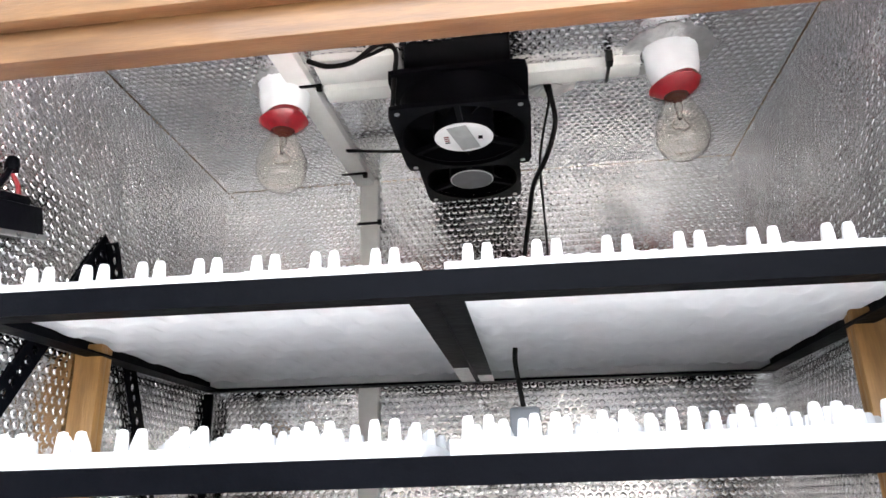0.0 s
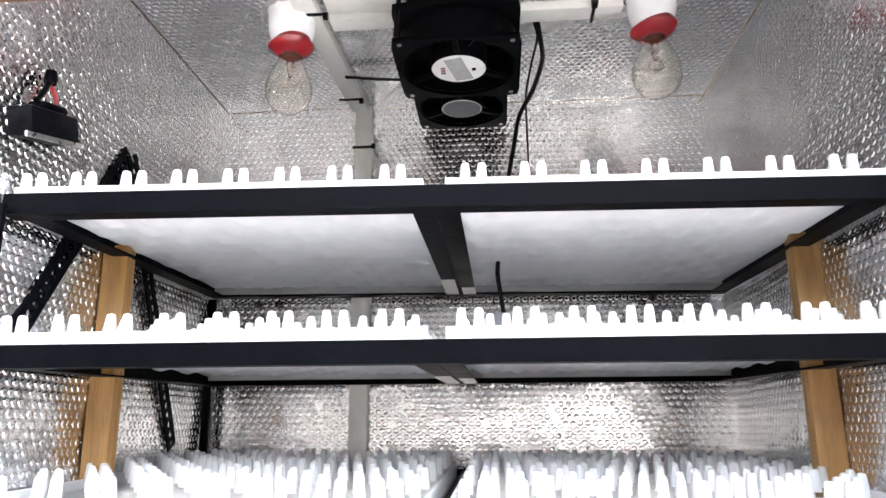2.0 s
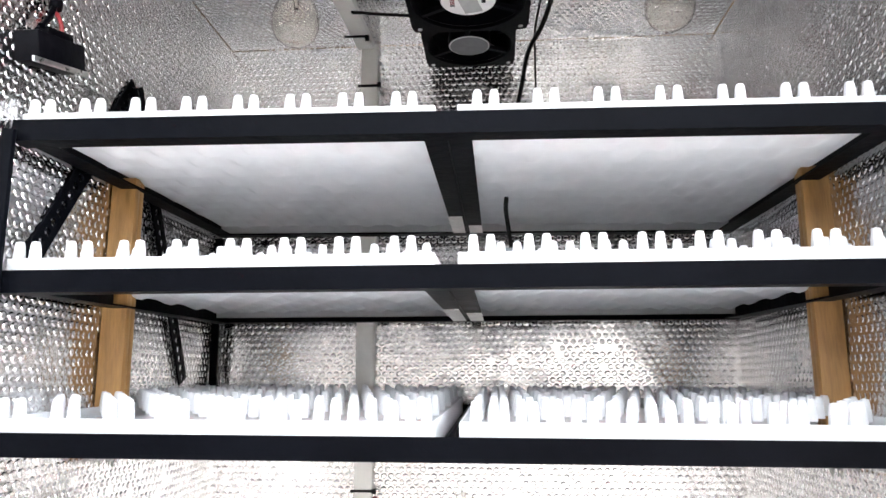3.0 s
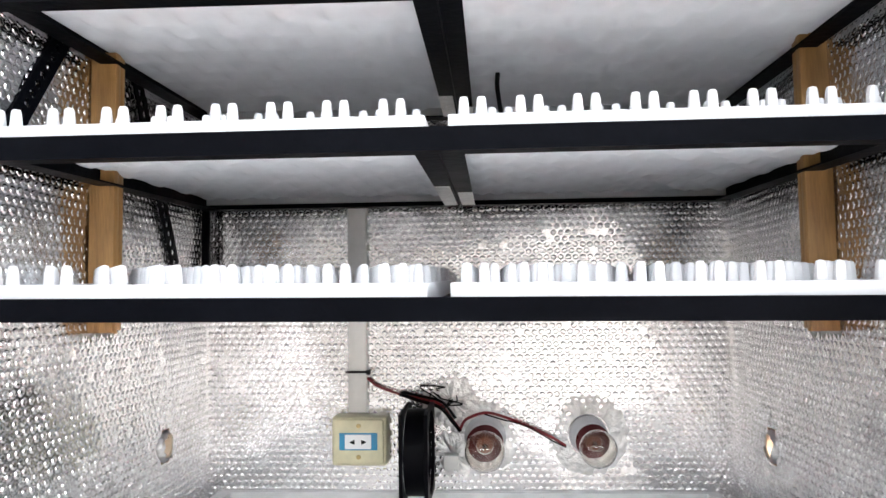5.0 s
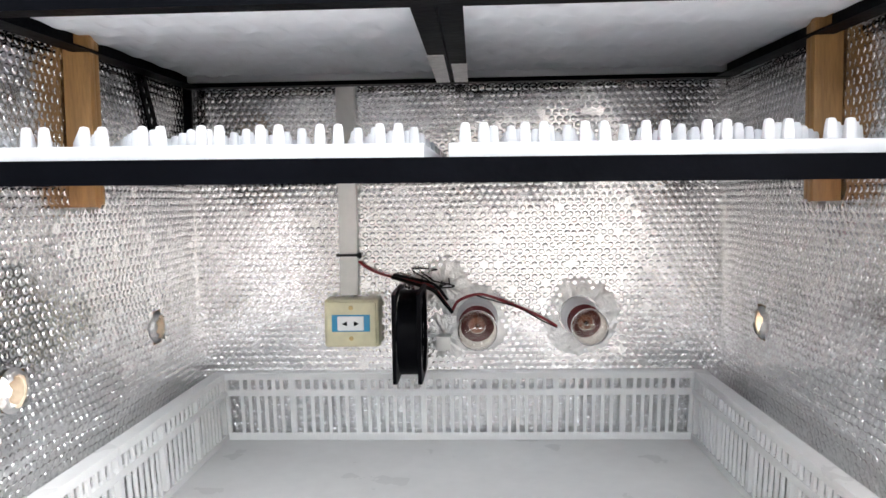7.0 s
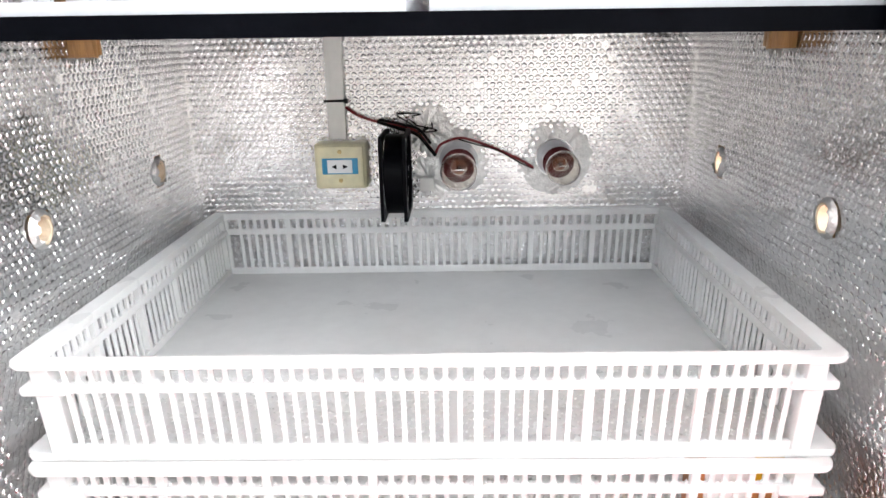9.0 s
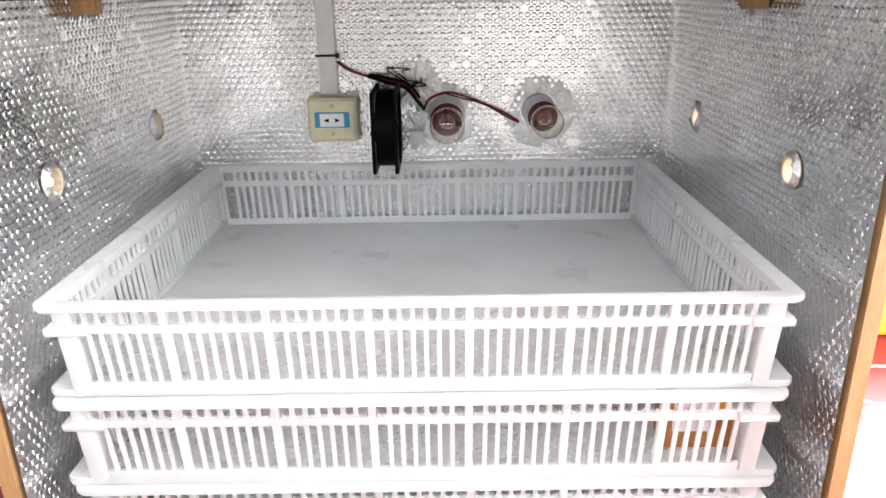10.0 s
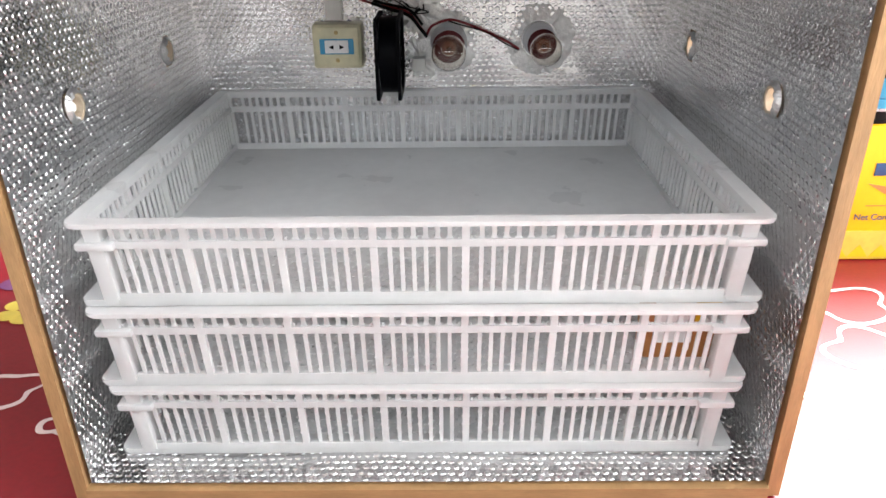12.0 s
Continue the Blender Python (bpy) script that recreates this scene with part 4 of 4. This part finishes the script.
# limit switch on the side wall
sw = thing("limit_switch", "black limit switch with lever and red wire on the wall", "switch", -XW, 0.06, 0.945)
part("switch_body", boxes((0.001, 0.026, -0.038, 0.036, -0.014, 0.014), bevel=0.002), BLACK, sw, at=pose(0, 0, 0, 14, 0, 0))
part("switch_head", boxes((0.003, 0.02, -0.012, 0.03, 0.0142, 0.024), bevel=0.004), BLACK, sw, at=pose(0, 0, 0, 14, 0, 0))
part("mounting_strip", boxes((0.0265, 0.029, -0.05, 0.036, -0.017, -0.012), bevel=0.0005), METAL, sw, "bare metal strip", at=pose(0, 0, 0, 14, 0, 0))
lever = part("lever", tube([(0.015, -0.02, 0.018), (0.014, -0.008, 0.035), (0.012, 0.0, 0.05)], 0.003, 7), BLACK, sw)
part("lever_knob", lathe([(0, 0), (0.006, 0), (0.0065, 0.006), (0.005, 0.013), (0, 0.014)], 14), BLACK, lever, at=Matrix.Translation((0.012, 0.001, 0.046)))
part("red_wire", tube([(0.008, 0.004, 0.05), (0.012, 0.012, 0.036), (0.012, 0.016, 0.02)], 0.0022, 6), REDWIRE, sw)

# hanging sensor
sn = thing("hanging_sensor", "grey humidity sensor hanging on a black cable", "sensor", 0.056, 0.30, 0.011)
part("cable", tube([(-0.002, 0, 0.846), (-0.003, 0.0, 0.83), (0.0, 0, 0.805), (0.003, 0, 0.782)], 0.0028, 8), CABLE, sn)
part("sensor_body", boxes((-0.012, 0.02, -0.009, 0.009, 0.748, 0.783), bevel=0.004), GREYPL, sn)

# carton inside the middle crate
ct = thing("small_carton", "small orange and white printed carton inside the crate", "carton", 0.30, 0.044, 0.1068)
part("carton_body", boxes((-0.042, 0.042, -0.02, 0.02, 0, 0.082), bevel=0.0015), ORANGE, ct)
part("white_panel", boxes((-0.034, 0.012, -0.0212, -0.0202, 0.022, 0.079)), LABEL, ct, smooth=False)
part("yellow_panel", boxes((0.013, 0.04, -0.0212, -0.0202, 0.045, 0.08)), YELLOW, ct, smooth=False)
part("print_bar", boxes((0.004, 0.01, -0.0222, -0.0214, 0.012, 0.027)), LABEL, ct, smooth=False)

# ---- beside the cabinet ----
can = thing("yellow_container", "yellow printed container with dark blue lid on the mat", "container", 0.885, 0.625, MATZ, "")
part("container_body", boxes((-0.15, 0.15, -0.08, 0.08, 0, 0.265), bevel=0.006), YELLOW, can)
part("lower_band", boxes((-0.1505, 0.1505, -0.0815, -0.0802, 0.005, 0.062)), MATYEL, can, smooth=False)
for k in range(7):
    bm = bmesh.new()
    ngon_prism(bm, [(-0.02, 0.0), (0.02, 0.0), (0.0, 0.026)], 0, 0.0006)
    part("printed_triangle", bm, YELLOW, can, smooth=False, at=Matrix.Translation((-0.12 + 0.04 * k, -0.0816, 0.008)) @ pose(0, 0, 0, 90, 0, 0))
part("collar", lathe([(0, 0.2652), (0.072, 0.2652), (0.072, 0.272), (0.069, 0.274), (0.069, 0.288), (0, 0.288)]), CABLE, can, "dark glossy band", at=Matrix.Translation((-0.095, 0, 0)))
part("rim_ring", lathe([(0, 0.2882), (0.074, 0.2882), (0.074, 0.293), (0, 0.293)]), METAL, can, "bright ring", at=Matrix.Translation((-0.095, 0, 0)))
can_lid = part("lid", lathe([(0, 0.2932), (0.073, 0.2932), (0.073, 0.308), (0.0715, 0.309), (0.0715, 0.311), (0.073, 0.312), (0.073, 0.343), (0.07, 0.345), (0, 0.345)]), BLUE, can, "blue lid", at=Matrix.Translation((-0.095, 0, 0)))
part("cap", lathe([(0, 0.3452), (0.07, 0.3452), (0.069, 0.38), (0.064, 0.386), (0, 0.387)]), CABLE, can_lid, "black cap")
part("logo_bar", boxes((-0.088, 0.06, -0.0825, -0.0802, 0.172, 0.196), bevel=0.0008), NAVY, can, "plain blue mark")
bm = bmesh.new()
ngon_prism(bm, [(-0.095, 0.012), (-0.05, 0.004), (-0.01, -0.012), (0.02, -0.014), (-0.02, -0.02), (-0.06, -0.008)], 0, 0.0006)
part("orange_leaf", bm, ORANGE, can, "orange printed leaf stroke", False, Matrix.Translation((0, -0.0806, 0.145)) @ pose(0, 0, 0, 90, 0, 0))
part("print_bar", boxes((-0.088, 0.03, -0.0812, -0.0802, 0.112, 0.114)), ORANGE, can, smooth=False)
carton2 = thing("cream_carton", "cream and yellow carton standing behind the yellow container", "carton", 1.12, 0.98, MATZ)
part("carton_body", boxes((-0.2, 0.2, -0.1, 0.1, 0, 0.5), bevel=0.003), LABEL, carton2)
part("yellow_top", boxes((-0.2, 0.2, -0.1015, -0.1002, 0.44, 0.498)), YELLOW, carton2, smooth=False)
case = thing("banded_case", "pale grey case with black bands on the mat", "case", -1.02, 0.78, MATZ)
part("case_body", boxes((-0.14, 0.14, -0.1, 0.1, 0, 0.2), bevel=0.008), GREYPALE, case)
for z in (0.005, 0.1):
    part("band", boxes((-0.142, 0.142, -0.102, 0.102, z, z + 0.03), bevel=0.003), CABLE, case, "black band")


def writing(name, text, size, m, mat, parent):
    cu = bpy.data.curves.new(name, "FONT")
    cu.body, cu.size, cu.extrude = text, size, 0.0003
    ob = new(name, cu)
    dg = bpy.context.evaluated_depsgraph_get()
    me = bpy.data.meshes.new_from_object(ob.evaluated_get(dg))
    bpy.data.objects.remove(ob)
    me.materials.clear()
    me.materials.append(mat)
    o = new(name, me)
    o.parent, o.matrix_basis = parent, m
    return o


writing("printed_text", "Net Content", 0.017, Matrix.Translation((-0.105, -0.0812, 0.085)) @ pose(0, 0, 0, 90, 0, 0), NAVY, can)


def petal_loop(name, label, x, y, w, h, turn, mat, thick=0.008):
    n = 40
    bm = bmesh.new()
    a, b = [], []
    for k in range(n):
        t = 2 * math.pi * k / n
        r = 1 + 0.18 * math.sin(3 * t + turn) + 0.08 * math.sin(5 * t)
        for lst, o in ((a, 0), (b, thick)):
            lst.append(bm.verts.new((x + (w * r - o) * math.cos(t + turn), y + (h * r - o) * math.sin(t + turn), MATZ + 0.0008)))
    for k in range(n):
        j = (k + 1) % n
        bm.faces.new((a[k], a[j], b[j], b[k]))
    return part(name, bm, mat, floor, label, False)


for x, y, w, h, t in ((-0.62, 0.15, 0.06, 0.045, 0.3), (-0.495, 0.075, 0.03, 0.026, 1.2), (-0.95, 0.25, 0.09, 0.06, 2.0), (-0.62, -0.1, 0.07, 0.05, 0.8),
                      (0.70, 0.38, 0.085, 0.06, 0.4), (0.68, 0.24, 0.075, 0.06, 1.4), (0.6, 0.09, 0.09, 0.055, 2.2), (0.9, 0.3, 0.1, 0.07, 0.1), (0.85, 0.1, 0.12, 0.08, 1.0), (0.62, -0.1, 0.1, 0.06, 0.5)):
    petal_loop("printed_outline", "white printed flower outline", x, y, w, h, t, MATWHITE, 0.009)


def flower(x, y, r, mat, label):
    for k in range(5):
        an = k * 1.2566
        bm = bmesh.new()
        bm.faces.new([bm.verts.new((x + r * math.cos(an) + r * 0.75 * math.cos(q), y + r * math.sin(an) + r * 0.6 * math.sin(q), MATZ + 0.001 + 0.0002 * k)) for q in np.linspace(0, 6.283, 14, endpoint=False)])
        part("printed_petal", bm, mat, floor, label, False)


flower(-0.70, 0.375, 0.03, MATYEL, "yellow printed flower petal")
flower(-0.73, 0.50, 0.045, PURPLE, "purple printed flower petal")
flower(0.95, 0.15, 0.03, MATYEL, "yellow printed flower petal")
